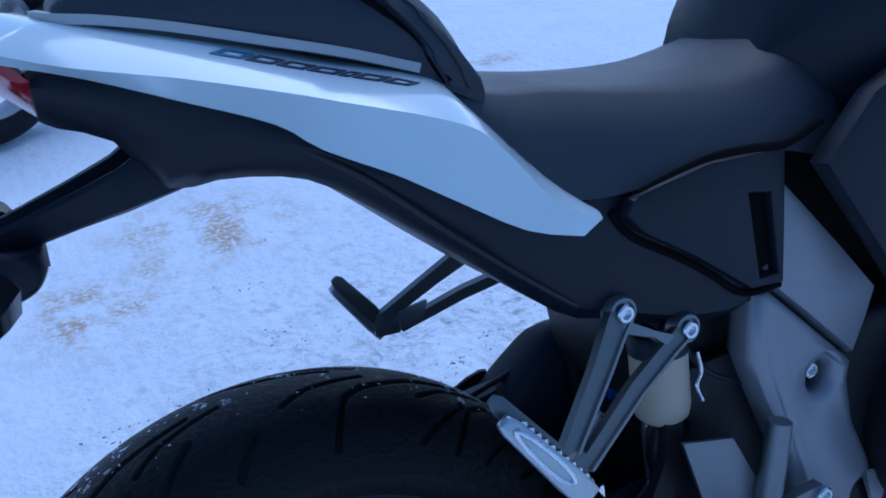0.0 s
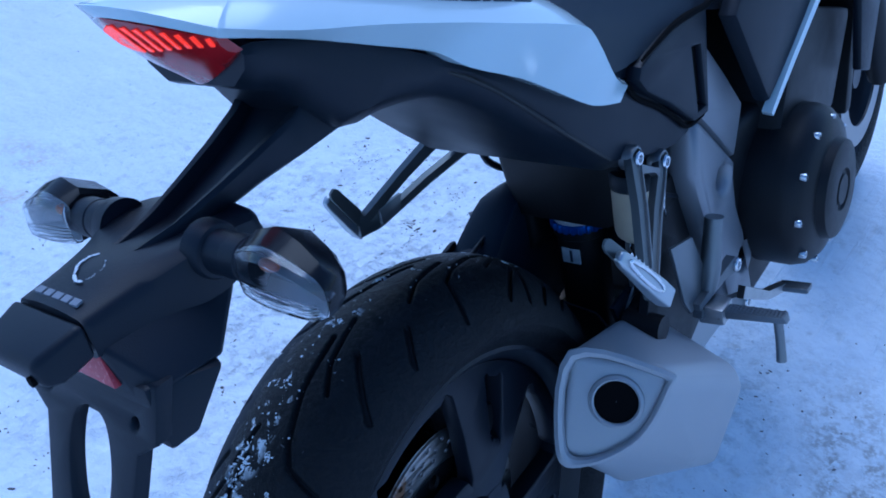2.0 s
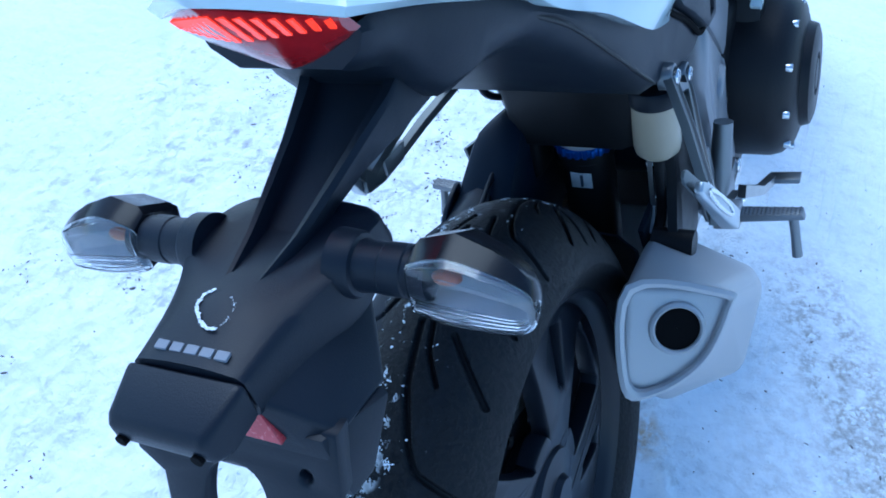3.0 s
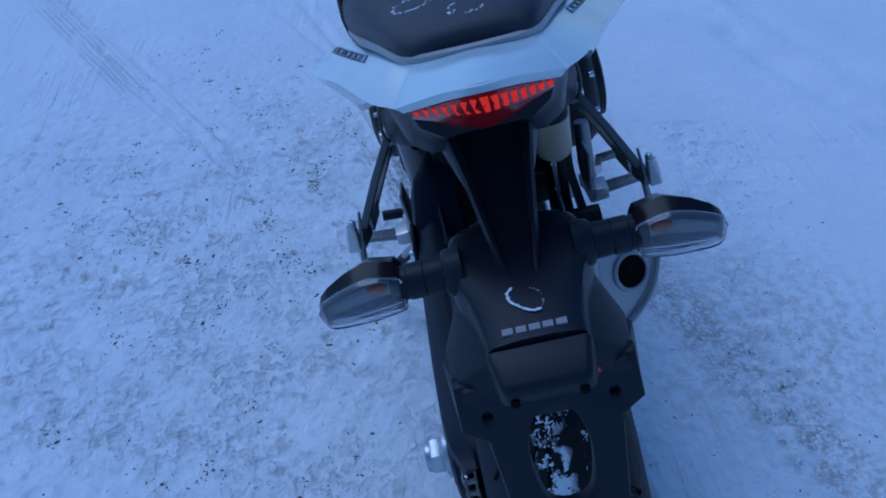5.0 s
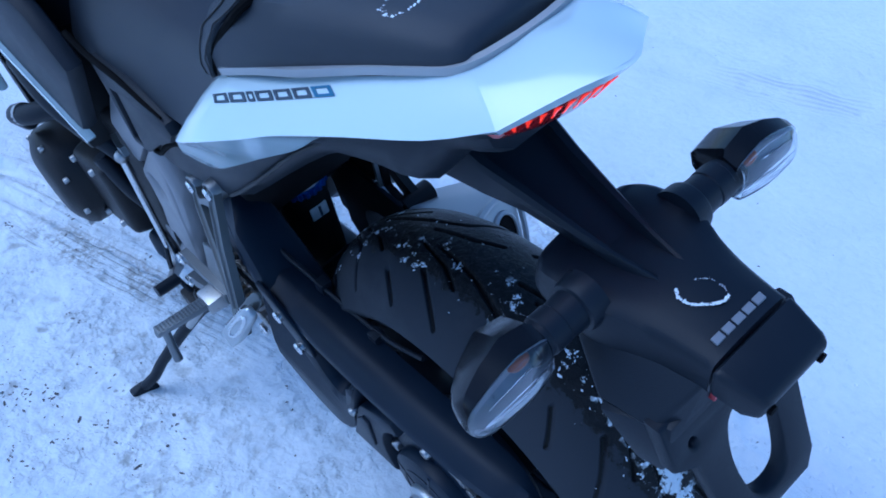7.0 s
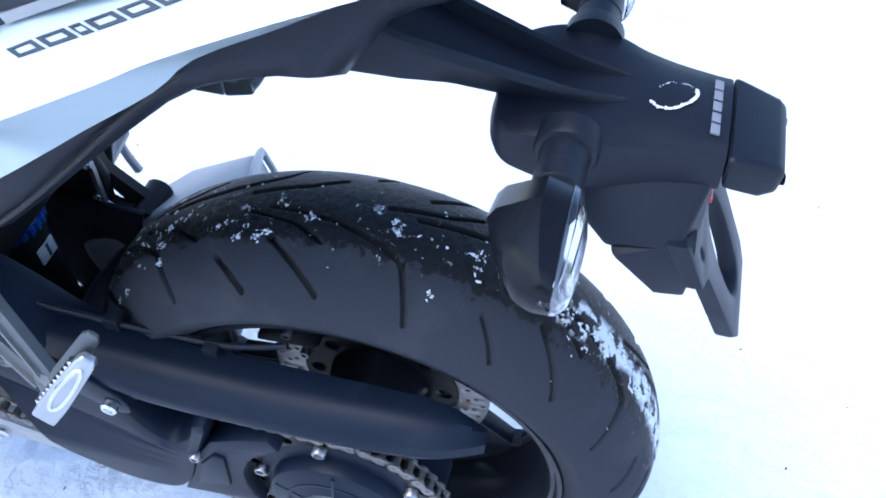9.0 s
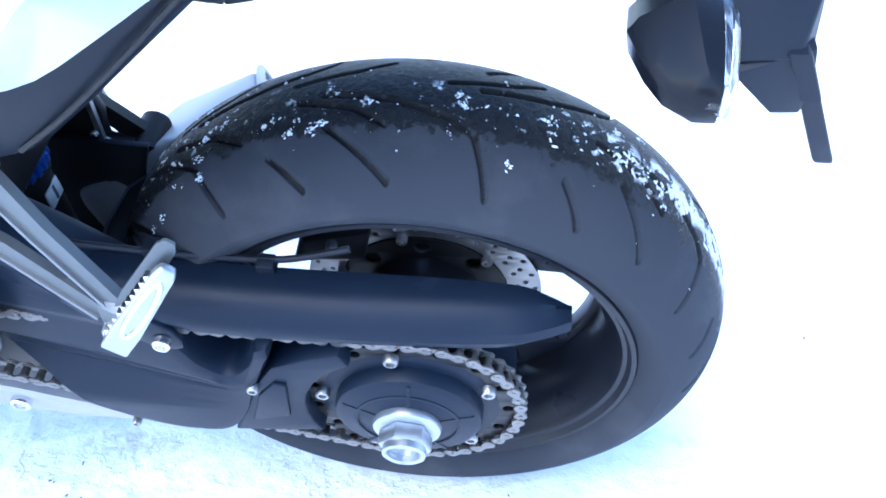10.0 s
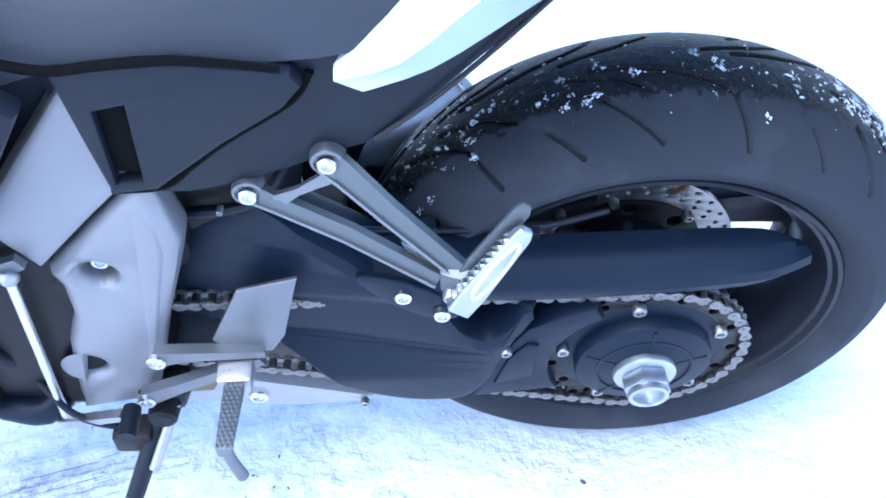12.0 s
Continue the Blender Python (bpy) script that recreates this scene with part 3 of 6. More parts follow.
def build_rear_wheel():
    rim = part("rear_wheel", lathe([(0.2262, 0.0655), (0.2275, 0.0695), (0.2255, 0.0725), (0.2205, 0.0725), (0.2185, 0.069), (0.2165, 0.0655), (0.212, 0.0640), (0.2095, 0.060), (0.207, 0.050), (0.196, 0.036), (0.194, 0.0), (0.196, -0.036), (0.207, -0.050), (0.211, -0.060), (0.217, -0.066), (0.222, -0.0705), (0.2265, -0.069), (0.2262, -0.0655), (0.214, -0.055), (0.200, -0.030), (0.199, 0.03), (0.214, 0.055)], AX, 128, closed=True), RIM, bike, "dark grey painted alloy wheel")
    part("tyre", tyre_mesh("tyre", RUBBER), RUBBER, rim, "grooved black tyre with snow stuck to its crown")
    part("wheel_face", wheel_face(), RIM, rim, "cast spoked wheel face")
    part("hub", lathe([(0, -0.075), (0.020, -0.075), (0.024, -0.068), (0.05, -0.064), (0.058, -0.05), (0.060, -0.02), (0.05, 0.04), (0.06, 0.09), (0, 0.09)], AX, 48), RIM, rim)
    lumps = bmesh.new()
    for k in range(240):
        th, y = (random.gauss(2.25, 0.22), random.gauss(0.008, 0.009)) if k < 170 else (random.uniform(0.75, 2.8), random.gauss(0.012, 0.030))
        if abs(y) > 0.068:
            continue
        rr = 0.220 + 0.095 * math.sqrt(1 - (y / 0.095) ** 2) - 0.0005
        q = random.uniform(0.0006, 0.0019) if k < 170 else random.uniform(0.0004, 0.0013)
        m = Matrix.Translation((rr * math.cos(th), y, 0.312 + rr * math.sin(th))) @ Matrix.Rotation(math.pi / 2 - th, 4, "Y") @ Matrix.Rotation(random.uniform(0, 6), 4, "Z") @ Matrix.Diagonal((random.uniform(1, 3.2), random.uniform(0.6, 1.4), 0.45, 1))
        bmesh.ops.create_icosphere(lumps, subdivisions=1, radius=q, matrix=m)
    for k in range(26):
        th0, y0 = (random.uniform(0.62, 1.35), random.gauss(0.020, 0.024)) if k < 17 else (random.uniform(1.2, 2.5), random.gauss(0.012, 0.020))
        for _ in range(random.randint(8, 34)):
            th, y = th0 + random.gauss(0, 0.009), max(-0.06, min(0.06, y0 + random.gauss(0, 0.0018)))
            rr = 0.220 + 0.095 * math.sqrt(1 - (y / 0.095) ** 2) - 0.0003
            m = Matrix.Translation((rr * math.cos(th), y, 0.312 + rr * math.sin(th))) @ Matrix.Rotation(math.pi / 2 - th, 4, "Y") @ Matrix.Rotation(random.uniform(0, 6), 4, "Z") @ Matrix.Diagonal((random.uniform(1, 2.2), random.uniform(0.5, 1), 0.5, 1))
            bmesh.ops.create_icosphere(lumps, subdivisions=1, radius=random.uniform(0.0004, 0.0014), matrix=m)
    tagged(part("clinging_snow", lumps, CLUMP, rim), "crumbs of snow stuck to the tread", kind="stuff")
    holes = []
    for ring, (r, n, off) in enumerate(((0.112, 30, 0.0), (0.121, 30, 0.105), (0.103, 30, 0.05))):
        for k in range(n):
            a = 2 * math.pi * k / n + off
            holes.append(ring_points(r * math.cos(a), 0.312 + r * math.sin(a), 0.0028, 8))
    disc = part("brake_disc", plate(ring_points(0, 0.312, 0.128, 96), -0.0255, -0.0205, 0.0006, [ring_points(0, 0.312, 0.092, 64), *holes]), DISC, bike, "drilled steel brake disc with a rusty film")
    part("disc_carrier", plate(ring_points(0, 0.312, 0.0915, 64), -0.024, -0.019, 0.0006, [ring_points(0, 0.312, 0.055, 40)] + [ring_points(0.075 * math.cos(a), 0.312 + 0.075 * math.sin(a), 0.009, 12) for a in (2 * math.pi * k / 8 for k in range(8))]), DARK, disc)
    for k in range(6):
        a = 2 * math.pi * k / 6 + 0.3
        bolt(disc, (0.092 * math.cos(a), -0.017, 0.312 + 0.092 * math.sin(a)), 0.006, 1, STEEL)
    # caliper above the disc, on the far side of the chain guard
    cal = part("brake_caliper", hull([(0.055, -0.045, 0.40), (0.11, -0.045, 0.40), (0.055, 0.012, 0.40), (0.11, 0.012, 0.40), (0.045, -0.045, 0.445), (0.115, -0.04, 0.425), (0.045, 0.012, 0.445), (0.115, 0.012, 0.425), (0.13, -0.03, 0.39), (0.13, 0.01, 0.39)], 0.006), DARK, bike, "black rear brake caliper")
    bolt(cal, (0.085, 0.015, 0.425), 0.006, 1, STEEL)


build_rear_wheel()


# -- final drive: sprocket, chain, cover, axle nut
def build_drive():
    y = 0.116
    teeth = []
    for k in range(44):
        a = 2 * math.pi * k / 44
        for da, r in ((-0.045, 0.1065), (-0.018, 0.1145), (0.018, 0.1145), (0.045, 0.1065)):
            teeth.append((r * math.cos(a + da), 0.312 + r * math.sin(a + da)))
    lighten = [ring_points(0.099 * math.cos(a), 0.312 + 0.099 * math.sin(a), 0.0058, 12) for a in (2 * math.pi * (k + 0.5) / 15 for k in range(15))]
    spr = part("sprocket", plate(teeth, y - 0.0035, y + 0.0035, 0.0008, [ring_points(0, 0.312, 0.060, 40), *lighten]), OILY, bike, "oily steel rear sprocket")
    for k in range(5):
        a = radians(81) + 2 * math.pi * k / 5
        bolt(spr, (0.088 * math.cos(a), 0.124, 0.312 + 0.088 * math.sin(a)), 0.0075, 1, STEEL)
    cover = part("sprocket_cover", lathe([(0, 0.146), (0.030, 0.146), (0.034, 0.1435), (0.0655, 0.1405), (0.0725, 0.137), (0.0745, 0.131), (0.0745, 0.122), (0.086, 0.121), (0.0915, 0.119), (0.0915, 0.114)], AX, 72), ARM, bike, "round black ribbed sprocket cover")
    for k in range(5):
        a = radians(93) + 2 * math.pi * k / 5
        c, s = math.cos(a), math.sin(a)
        part("rib", bar([(0.034 * c, 0.1432, 0.312 + 0.034 * s), (0.068 * c, 0.1398, 0.312 + 0.068 * s)], 0.0035, 0.0025, 0.0008), ARM, cover)
    part("rib", lathe([(0.050, 0.1405), (0.050, 0.1430), (0.0530, 0.1427), (0.0530, 0.1405)], AX, 64), ARM, cover)
    nut = part("axle_nut", lathe([(0.0335, 0.143), (0.0345, 0.147), (0.0335, 0.151), (0.029, 0.1535), (0.020, 0.1535), (0.020, 0.143)], AX, 40), ZINC, bike, "bright zinc axle nut with flange")
    hexa = [(0.0265 * math.cos(a), 0.312 + 0.0265 * math.sin(a)) for a in (math.pi * k / 3 + 0.2 for k in range(6))]
    part("hexagon", plate(hexa, 0.1535, 0.171, 0.002), ZINC, nut)
    part("collar", lathe([(0.022, 0.171), (0.0215, 0.1775), (0.019, 0.179), (0.0165, 0.177), (0.0160, 0.170), (0.0160, 0.160), (0, 0.160)], AX, 36), ZINC, nut)

    # the chain: links of two kinds along the run over both sprockets
    front, fr, rr = Vector((0.600, 0.400)), 0.040, 0.1115
    rear = Vector((0.0, 0.312))
    d = (front - rear)
    base = math.atan2(d.y, d.x)
    lean = math.acos((rr - fr) / d.length)
    path = []
    a0, a1 = base + lean, base - lean + 2 * math.pi
    for k in range(161):
        a = a0 + (a1 - a0) * k / 160
        path.append(rear + rr * Vector((math.cos(a), math.sin(a))))
    b0, b1 = base - lean, base + lean
    for k in range(61):
        a = b0 + (b1 - b0) * k / 60
        path.append(front + fr * Vector((math.cos(a), math.sin(a))))
    path.append(path[0])
    seg = [(b - a).length for a, b in zip(path, path[1:])]
    total = sum(seg)
    count = int(total / 0.015875) // 2 * 2
    step = total / count
    pins, i, acc = [], 0, 0.0
    for k in range(count):
        s = k * step
        while acc + seg[i] < s:
            acc += seg[i]
            i += 1
        pins.append(path[i].lerp(path[i + 1], (s - acc) / max(seg[i], 1e-9)))

    def link_mesh(gap, wide):
        loop = []
        for k in range(12):
            a = math.pi / 2 + math.pi * k / 11
            loop.append((-step / 2 + wide * math.cos(a), wide * math.sin(a)))
        loop.append((0, -wide * 0.55))
        for k in range(12):
            a = -math.pi / 2 + math.pi * k / 11
            loop.append((step / 2 + wide * math.cos(a), wide * math.sin(a)))
        loop.append((0, wide * 0.55))
        bm = plate(loop, gap, gap + 0.0019, 0.0004)
        other = plate(loop, -gap - 0.0019, -gap, 0.0004)
        me = bpy.data.meshes.new("tmp")
        other.to_mesh(me)
        other.free()
        bm.from_mesh(me)
        bpy.data.meshes.remove(me)
        for sx in (-1, 1):
            lathe([(0.0, gap + 0.0026), (0.0024, gap + 0.0026), (0.0024, -gap - 0.0026), (0.0, -gap - 0.0026)], (sx * step / 2, 0, 0), 8, bm=bm)
            lathe([(0.0046, gap), (0.0046, -gap)], (sx * step / 2, 0, 0), 10, bm=bm)
        return smooth_mesh(bm, "chain_link", CHAIN)

    meshes = link_mesh(0.0072, 0.0068), link_mesh(0.0052, 0.0062)
    chain = part("chain", tube([(0.58, y, 0.360), (0.60, y, 0.360), (0.62, y, 0.365)], 0.004), STEEL, bike, "greasy steel drive chain")
    for k in range(count):
        a, b = pins[k], pins[(k + 1) % count]
        mid, dd = (a + b) / 2, b - a
        ob = new("chain_link", meshes[k % 2])
        ob.parent = chain
        ob.matrix_local = pose(mid.x, y, mid.y, 0, -math.degrees(math.atan2(dd.y, dd.x)), 0)
    part("front_sprocket", lathe([(0, y + 0.004), (0.036, y + 0.004), (0.036, y - 0.004), (0, y - 0.004)], (0.60, 0, 0.40), 32), STEEL, bike)


build_drive()


# -- swing arm, chain guard, hugger
def build_swingarm():
    def taper(x, y, z):
        f = min(max((x - 0.34) / 0.08, 0), 1)
        g = min(max((z - 0.47) / 0.09, 0), 1)
        return (x, y - (0.042 * f if y > 0.1 else 0.0) - g * (0.02 if y > 0.1 else 0.0), z)
    out = [(0.50, 0.385), (0.50, 0.500), (0.46, 0.548), (0.405, 0.560), (0.352, 0.550), (0.305, 0.517), (0.264, 0.480), (0.225, 0.452), (0.206, 0.420), (0.192, 0.390), (0.170, 0.376), (0.151, 0.394), (0.136, 0.426), (0.121, 0.430), (0.128, 0.400), (0.148, 0.345), (0.166, 0.290), (0.192, 0.254), (0.23, 0.247), (0.275, 0.256), (0.33, 0.284), (0.385, 0.332), (0.44, 0.360)]
    arm = part("swingarm", plate(out, 0.060, 0.142, 0.014, soft=4, move=taper), ARM, bike, "thick dark grey single-sided swing arm")
    part("ridge", tube([(0.395, 0.098, 0.425), (0.36, 0.107, 0.412), (0.330, 0.116, 0.392)], [0.007, 0.008, 0.004], 10), ARM, arm)
    block = [(0.188, 0.250), (0.168, 0.300), (0.150, 0.350), (0.128, 0.388), (0.092, 0.408), (0.060, 0.420)]
    for k in range(9):
        a = radians(60 - 88 * k / 8)
        block.append((0.103 * math.cos(a), 0.312 + 0.103 * math.sin(a)))
    part("axle_housing", plate(block, 0.085, 0.136, 0.004), ARM, arm)
    part("housing_step", plate([(0.162, 0.285), (0.147, 0.338), (0.128, 0.365), (0.116, 0.362), (0.121, 0.300)], 0.134, 0.140, 0.002), ARM, arm)
    part("axle_drum", lathe([(0.095, 0.050), (0.105, 0.060), (0.105, 0.100), (0.09, 0.104), (0.05, 0.106)], AX, 56), ARM, arm)
    bolt(arm, (0.150, 0.139, 0.352), 0.006, 1, STEEL)
    # cross tube to the pivot behind the frame
    part("pivot_tube", tube([(0.47, 0.09, 0.46), (0.47, -0.10, 0.46)], 0.045, 20, 1), ARM, arm)

    curve = []
    for k in range(13):
        a = radians(-14 + 32 * k / 12)
        curve.append([(r * math.cos(a), y, 0.312 + r * math.sin(a)) for y, r in ((-0.088, 0.290), (-0.084, 0.315), (-0.055, 0.334), (0.0, 0.340), (0.045, 0.336), (0.072, 0.322), (0.078, 0.295))])
    wall = [(0.324 * math.cos(radians(a)), 0.312 + 0.324 * math.sin(radians(a))) for a in (24, 18, 12, 6, 0, -6, -12)]
    part("fender_wall", plate(wall + [(0.42, 0.245), (0.46, 0.30), (0.46, 0.455)], -0.094, -0.086, 0.002), PLASTIC, bike, "black inner fender wall beside the muffler")
    part("inner_fender", shell(loft(curve, closed=False), 0.003), PLASTIC, bike, "black inner fender ahead of the rear tyre")

    rings = []
    for x, yo, zb, zm, zt, yi in ((0.345, 0.130, 0.478, 0.492, 0.502, 0.100), (0.310, 0.135, 0.472, 0.487, 0.500, 0.094), (0.262, 0.138, 0.462, 0.480, 0.496, 0.088), (0.18, 0.139, 0.444, 0.464, 0.486, 0.084), (0.08, 0.138, 0.440, 0.459, 0.481, 0.082), (-0.02, 0.135, 0.440, 0.458, 0.480, 0.081), (-0.085, 0.131, 0.441, 0.459, 0.478, 0.081), (-0.115, 0.126, 0.448, 0.459, 0.474, 0.083), (-0.148, 0.112, 0.455, 0.459, 0.464, 0.092)):
        rings.append([(x, yo - 0.004, zb), (x, yo, zm - 0.006), (x, yo - 0.003, zm + 0.004), (x, yo - 0.020, zt - 0.003), (x, (yo + yi) / 2 - 0.006, zt), (x, yi, zt - 0.003), (x, yi, zt - 0.010), (x, yo - 0.02, zb + 0.008)])
    guard = part("chain_guard", loft(rings, along=2), ARM, bike, "dark grey moulded chain guard", angle=34)
    for p in ((0.251, 0.144, 0.469), (0.215, 0.147, 0.440)):
        bolt(guard, p, 0.0085, 1)
    part("bracket", plate([(0.285, 0.500), (0.245, 0.486), (0.205, 0.452), (0.200, 0.425), (0.225, 0.425), (0.262, 0.452), (0.292, 0.490)], 0.135, 0.142, 0.002, soft=2), ARM, guard)
    part("brake_hose", tube([(0.40, 0.05, 0.54), (0.32, 0.088, 0.514), (0.25, 0.088, 0.500), (0.18, 0.084, 0.491), (0.12, 0.081, 0.488), (0.085, 0.079, 0.494), (0.050, 0.074, 0.501)], 0.0034, 10), PLASTIC, bike)
    for x, z in ((0.125, 0.484), (0.225, 0.498)):
        part("hose_clip", hull([(x + a, y, z + b) for a in (-0.008, 0.008) for y in (0.076, 0.092) for b in (-0.010, 0.007)], 0.002), PLASTIC, bike)


build_swingarm()


# -- tail: cowl, lamps, under-tail, number plate holder
def build_tail():
    half = []
    #        inner rim under the seat      top edge               crease                 lower edge             return
    half.append([(0.262, 0.110, 0.768), (0.281, 0.134, 0.750), (0.282, 0.147, 0.744), (0.262, 0.148, 0.734), (0.255, 0.120, 0.738)])
    half.append([(0.232, 0.105, 0.800), (0.238, 0.132, 0.789), (0.232, 0.163, 0.772), (0.212, 0.146, 0.751), (0.205, 0.110, 0.762)])
    half.append([(0.172, 0.100, 0.868), (0.180, 0.128, 0.855), (0.176, 0.178, 0.834), (0.156, 0.142, 0.788), (0.150, 0.105, 0.798)])
    half.append([(0.145, 0.098, 0.886), (0.155, 0.125, 0.880), (0.138, 0.184, 0.857), (0.115, 0.136, 0.816), (0.105, 0.098, 0.828)])
    half.append([(0.082, 0.082, 0.908), (0.090, 0.104, 0.902), (0.076, 0.160, 0.879), (0.068, 0.120, 0.843), (0.060, 0.090, 0.852)])
    half.append([(0.058, 0.076, 0.917), (0.063, 0.096, 0.912), (0.044, 0.144, 0.890), (0.040, 0.110, 0.866), (0.042, 0.088, 0.872)])
    half.append([(0.000, 0.058, 0.938), (0.000, 0.076, 0.935), (-0.020, 0.122, 0.910), (-0.015, 0.100, 0.891), (-0.015, 0.080, 0.896)])
    half.append([(-0.060, 0.048, 0.952), (-0.066, 0.062, 0.952), (-0.085, 0.098, 0.927), (-0.075, 0.084, 0.917), (-0.075, 0.066, 0.921)])
    half.append([(-0.080, 0.043, 0.956), (-0.090, 0.052, 0.957), (-0.132, 0.073, 0.944), (-0.129, 0.068, 0.936), (-0.115, 0.055, 0.939)])
    half.append([(-0.084, 0.020, 0.958), (-0.095, 0.022, 0.961), (-0.163, 0.030, 0.966), (-0.159, 0.028, 0.956), (-0.140, 0.026, 0.956)])
    # a tight turn where the flank meets the rear face
    pinch = [[Vector(p).lerp(Vector(q), f) for p, q in zip(half[a], half[b])] for a, b, f in ((7, 8, 0.90), (8, 9, 0.10))]
    half[8:9] = [[tuple(v) for v in pinch[0]], half[8], [tuple(v) for v in pinch[1]]]
    mid = [(-0.085, 0.0, 0.959), (-0.096, 0.0, 0.963), (-0.181, 0.0, 0.975), (-0.172, 0.0, 0.9635), (-0.150, 0.0, 0.962)]
    rows = half + [mid] + [[(x, -y, z) for x, y, z in r] for r in half[::-1]]
    # round the run from front to back, keep the crease crisp
    dense = []
    for r in rows:
        i, t, c, l, q = (Vector(p) for p in r)
        dense.append([i, t, t.lerp(c, 0.33) + Vector((0, 0, 0.003)), t.lerp(c, 0.7) + Vector((0, 0, 0.003)), c, c.lerp(l, 0.12), c.lerp(l, 0.55), l, q])
    cowl = part("tail_cowl", shell(loft(dense, closed=False, along=3), 0.003), WHITE, bike, "pearl white tail cowl with a sharp crease", angle=30)
    # model lettering as slanted bars laid on the cowl
    skin = BVHTree.FromPolygons([v.co for v in cowl.data.vertices], [p.vertices for p in cowl.data.polygons])
    for s in (1, -1):
        p0, p1 = Vector((0.136, s * 0.146, 0.880)), Vector((0.012, s * 0.103, 0.926))
        along = (p1 - p0).normalized()
        nrm = Vector((0.25, s * 0.50, 0.83)).normalized()
        up = nrm.cross(along).normalized()
        up = up if up.z > 0 else -up
        widths = (1.0, 1.05, 0.5, 1.05, 1.05, 1.05, 1.15)
        for k in range(7):
            f0, f1 = sum(widths[:k]) / sum(widths) + 0.009, sum(widths[:k + 1]) / sum(widths) - 0.009
            fm = f0 + (f1 - f0) * 0.2
            for g0, g1, v0, v1 in ((f0, f1, -0.5, -0.26), (f0, f1, 0.30, 0.5), (f0, fm, -0.28, 0.32), (f0 + f1 - fm, f1, -0.28, 0.32)):
                pts = []
                for f in (g0, g1):
                    for v in (v0, v1):
                        q = p0.lerp(p1, f) + up * 0.0092 * v - along * 0.009 * v
                        hit_at, n, _, _ = skin.ray_cast(q + nrm * 0.04, -nrm)
                        if hit_at:
                            pts += [hit_at + nrm * 0.0003, hit_at + nrm * 0.0011]
                if len(pts) == 8:
                    part("lettering", hull(pts, 0.0, 1), LETTER_BLUE if k == 6 else LETTER_DARK, cowl)

    def lens_line(f):
        """Top and bottom of the tail light across the tail, f from -1 to 1."""
        g = abs(f)
        top = Vector((-0.170, 0, 0.9625)).lerp(Vector((-0.127, 0.062 * math.copysign(1, f), 0.9350)), g) + Vector((-0.004, 0, 0.002)) * math.sin(math.pi * g)
        low = Vector((-0.109, 0, 0.8905)).lerp(Vector((-0.114, 0.062 * math.copysign(1, f), 0.9200)), g ** 1.4)
        top.y = low.y = 0.062 * f
        return top, low

    rings = []
    for k in range(25):
        top, low = lens_line(k / 12 - 1)
        inner = Vector((0.006, 0, 0.0))
        rings.append([top, top.lerp(low, 0.3) + Vector((-0.003, 0, -0.001)), top.lerp(low, 0.7) + Vector((-0.003, 0, -0.001)), low, low + inner, top + inner])
    light = part("tail_light", loft(rings), RED, bike, "glowing red wedge-shaped tail light")
    for k in range(15):
        f = (k + 0.5) / 15 * 2 - 1
        top, low = lens_line(f * 0.97)
        a, b = top.lerp(low, 0.10), top.lerp(low, 0.44 - 0.1 * abs(f))
        out = Vector((-0.0026, 0, -0.0010))
        side = Vector((0, 0.0037, 0))
        drift = Vector((0, -0.0022, 0))
        oa, ob = Vector((-0.0015, 0, -0.0006)), Vector((-0.0037, 0, -0.0014))
        part("light_bar", hull([a + oa + side, a + oa - side, b + ob + side * 0.6 + drift, b + ob - side * 0.6 + drift, a - out * 2, b - out * 2], 0.0, 1), GLOW, light)

    under = []
    for x, yo, zt, zb in ((-0.109, 0.058, 0.921, 0.891), (-0.098, 0.062, 0.922, 0.884), (-0.064, 0.065, 0.912, 0.868), (-0.035, 0.076, 0.900, 0.828), (0.0, 0.086, 0.885, 0.828), (0.045, 0.096, 0.862, 0.822), (0.085, 0.104, 0.838, 0.803), (0.160, 0.119, 0.795, 0.740), (0.25, 0.128, 0.748, 0.660), (0.29, 0.129, 0.760, 0.642), (0.38, 0.131, 0.766, 0.610), (0.45, 0.133, 0.766, 0.606), (0.50, 0.12, 0.76, 0.63)):
        yb = yo - 0.018
        under.append([(x, yo, zt), (x, yo + 0.004, (zt + zb) / 2 + 0.01), (x, yo, zb + 0.014), (x, yb, zb), (x, -yb, zb), (x, -yo, zb + 0.014), (x, -yo - 0.004, (zt + zb) / 2 + 0.01), (x, -yo, zt)])
    tray = part("under_tail", loft(under, along=2), PLASTIC, bike, "black moulded side covers and under-tray", angle=42)
    for s in (1, -1):
        # raised side panel with its slot below the seat
        part("side_panel", plate([(0.480, 0.762), (0.477, 0.690), (0.474, 0.634), (0.436, 0.638), (0.405, 0.662), (0.371, 0.688), (0.322, 0.720), (0.305, 0.740), (0.312, 0.752), (0.335, 0.758), (0.392, 0.766)], 0.130, 0.149, 0.004, [[(0.460, 0.724), (0.436, 0.729), (0.446, 0.646), (0.467, 0.646)]], move=lambda x, y, z, s=s: (x, s * y, z)), PLASTIC, tray)
        # shallow slot floor, painted black for the shade a deep slot would hold
        part("slot_floor", hull([(0.46, s * 0.128, 0.73), (0.435, s * 0.128, 0.735), (0.44, s * 0.128, 0.65), (0.466, s * 0.128, 0.654), (0.46, s * 0.1405, 0.73), (0.435, s * 0.1405, 0.735), (0.44, s * 0.1405, 0.65), (0.466, s * 0.1405, 0.654)], 0.0005), SHADE_SOOT, tray)
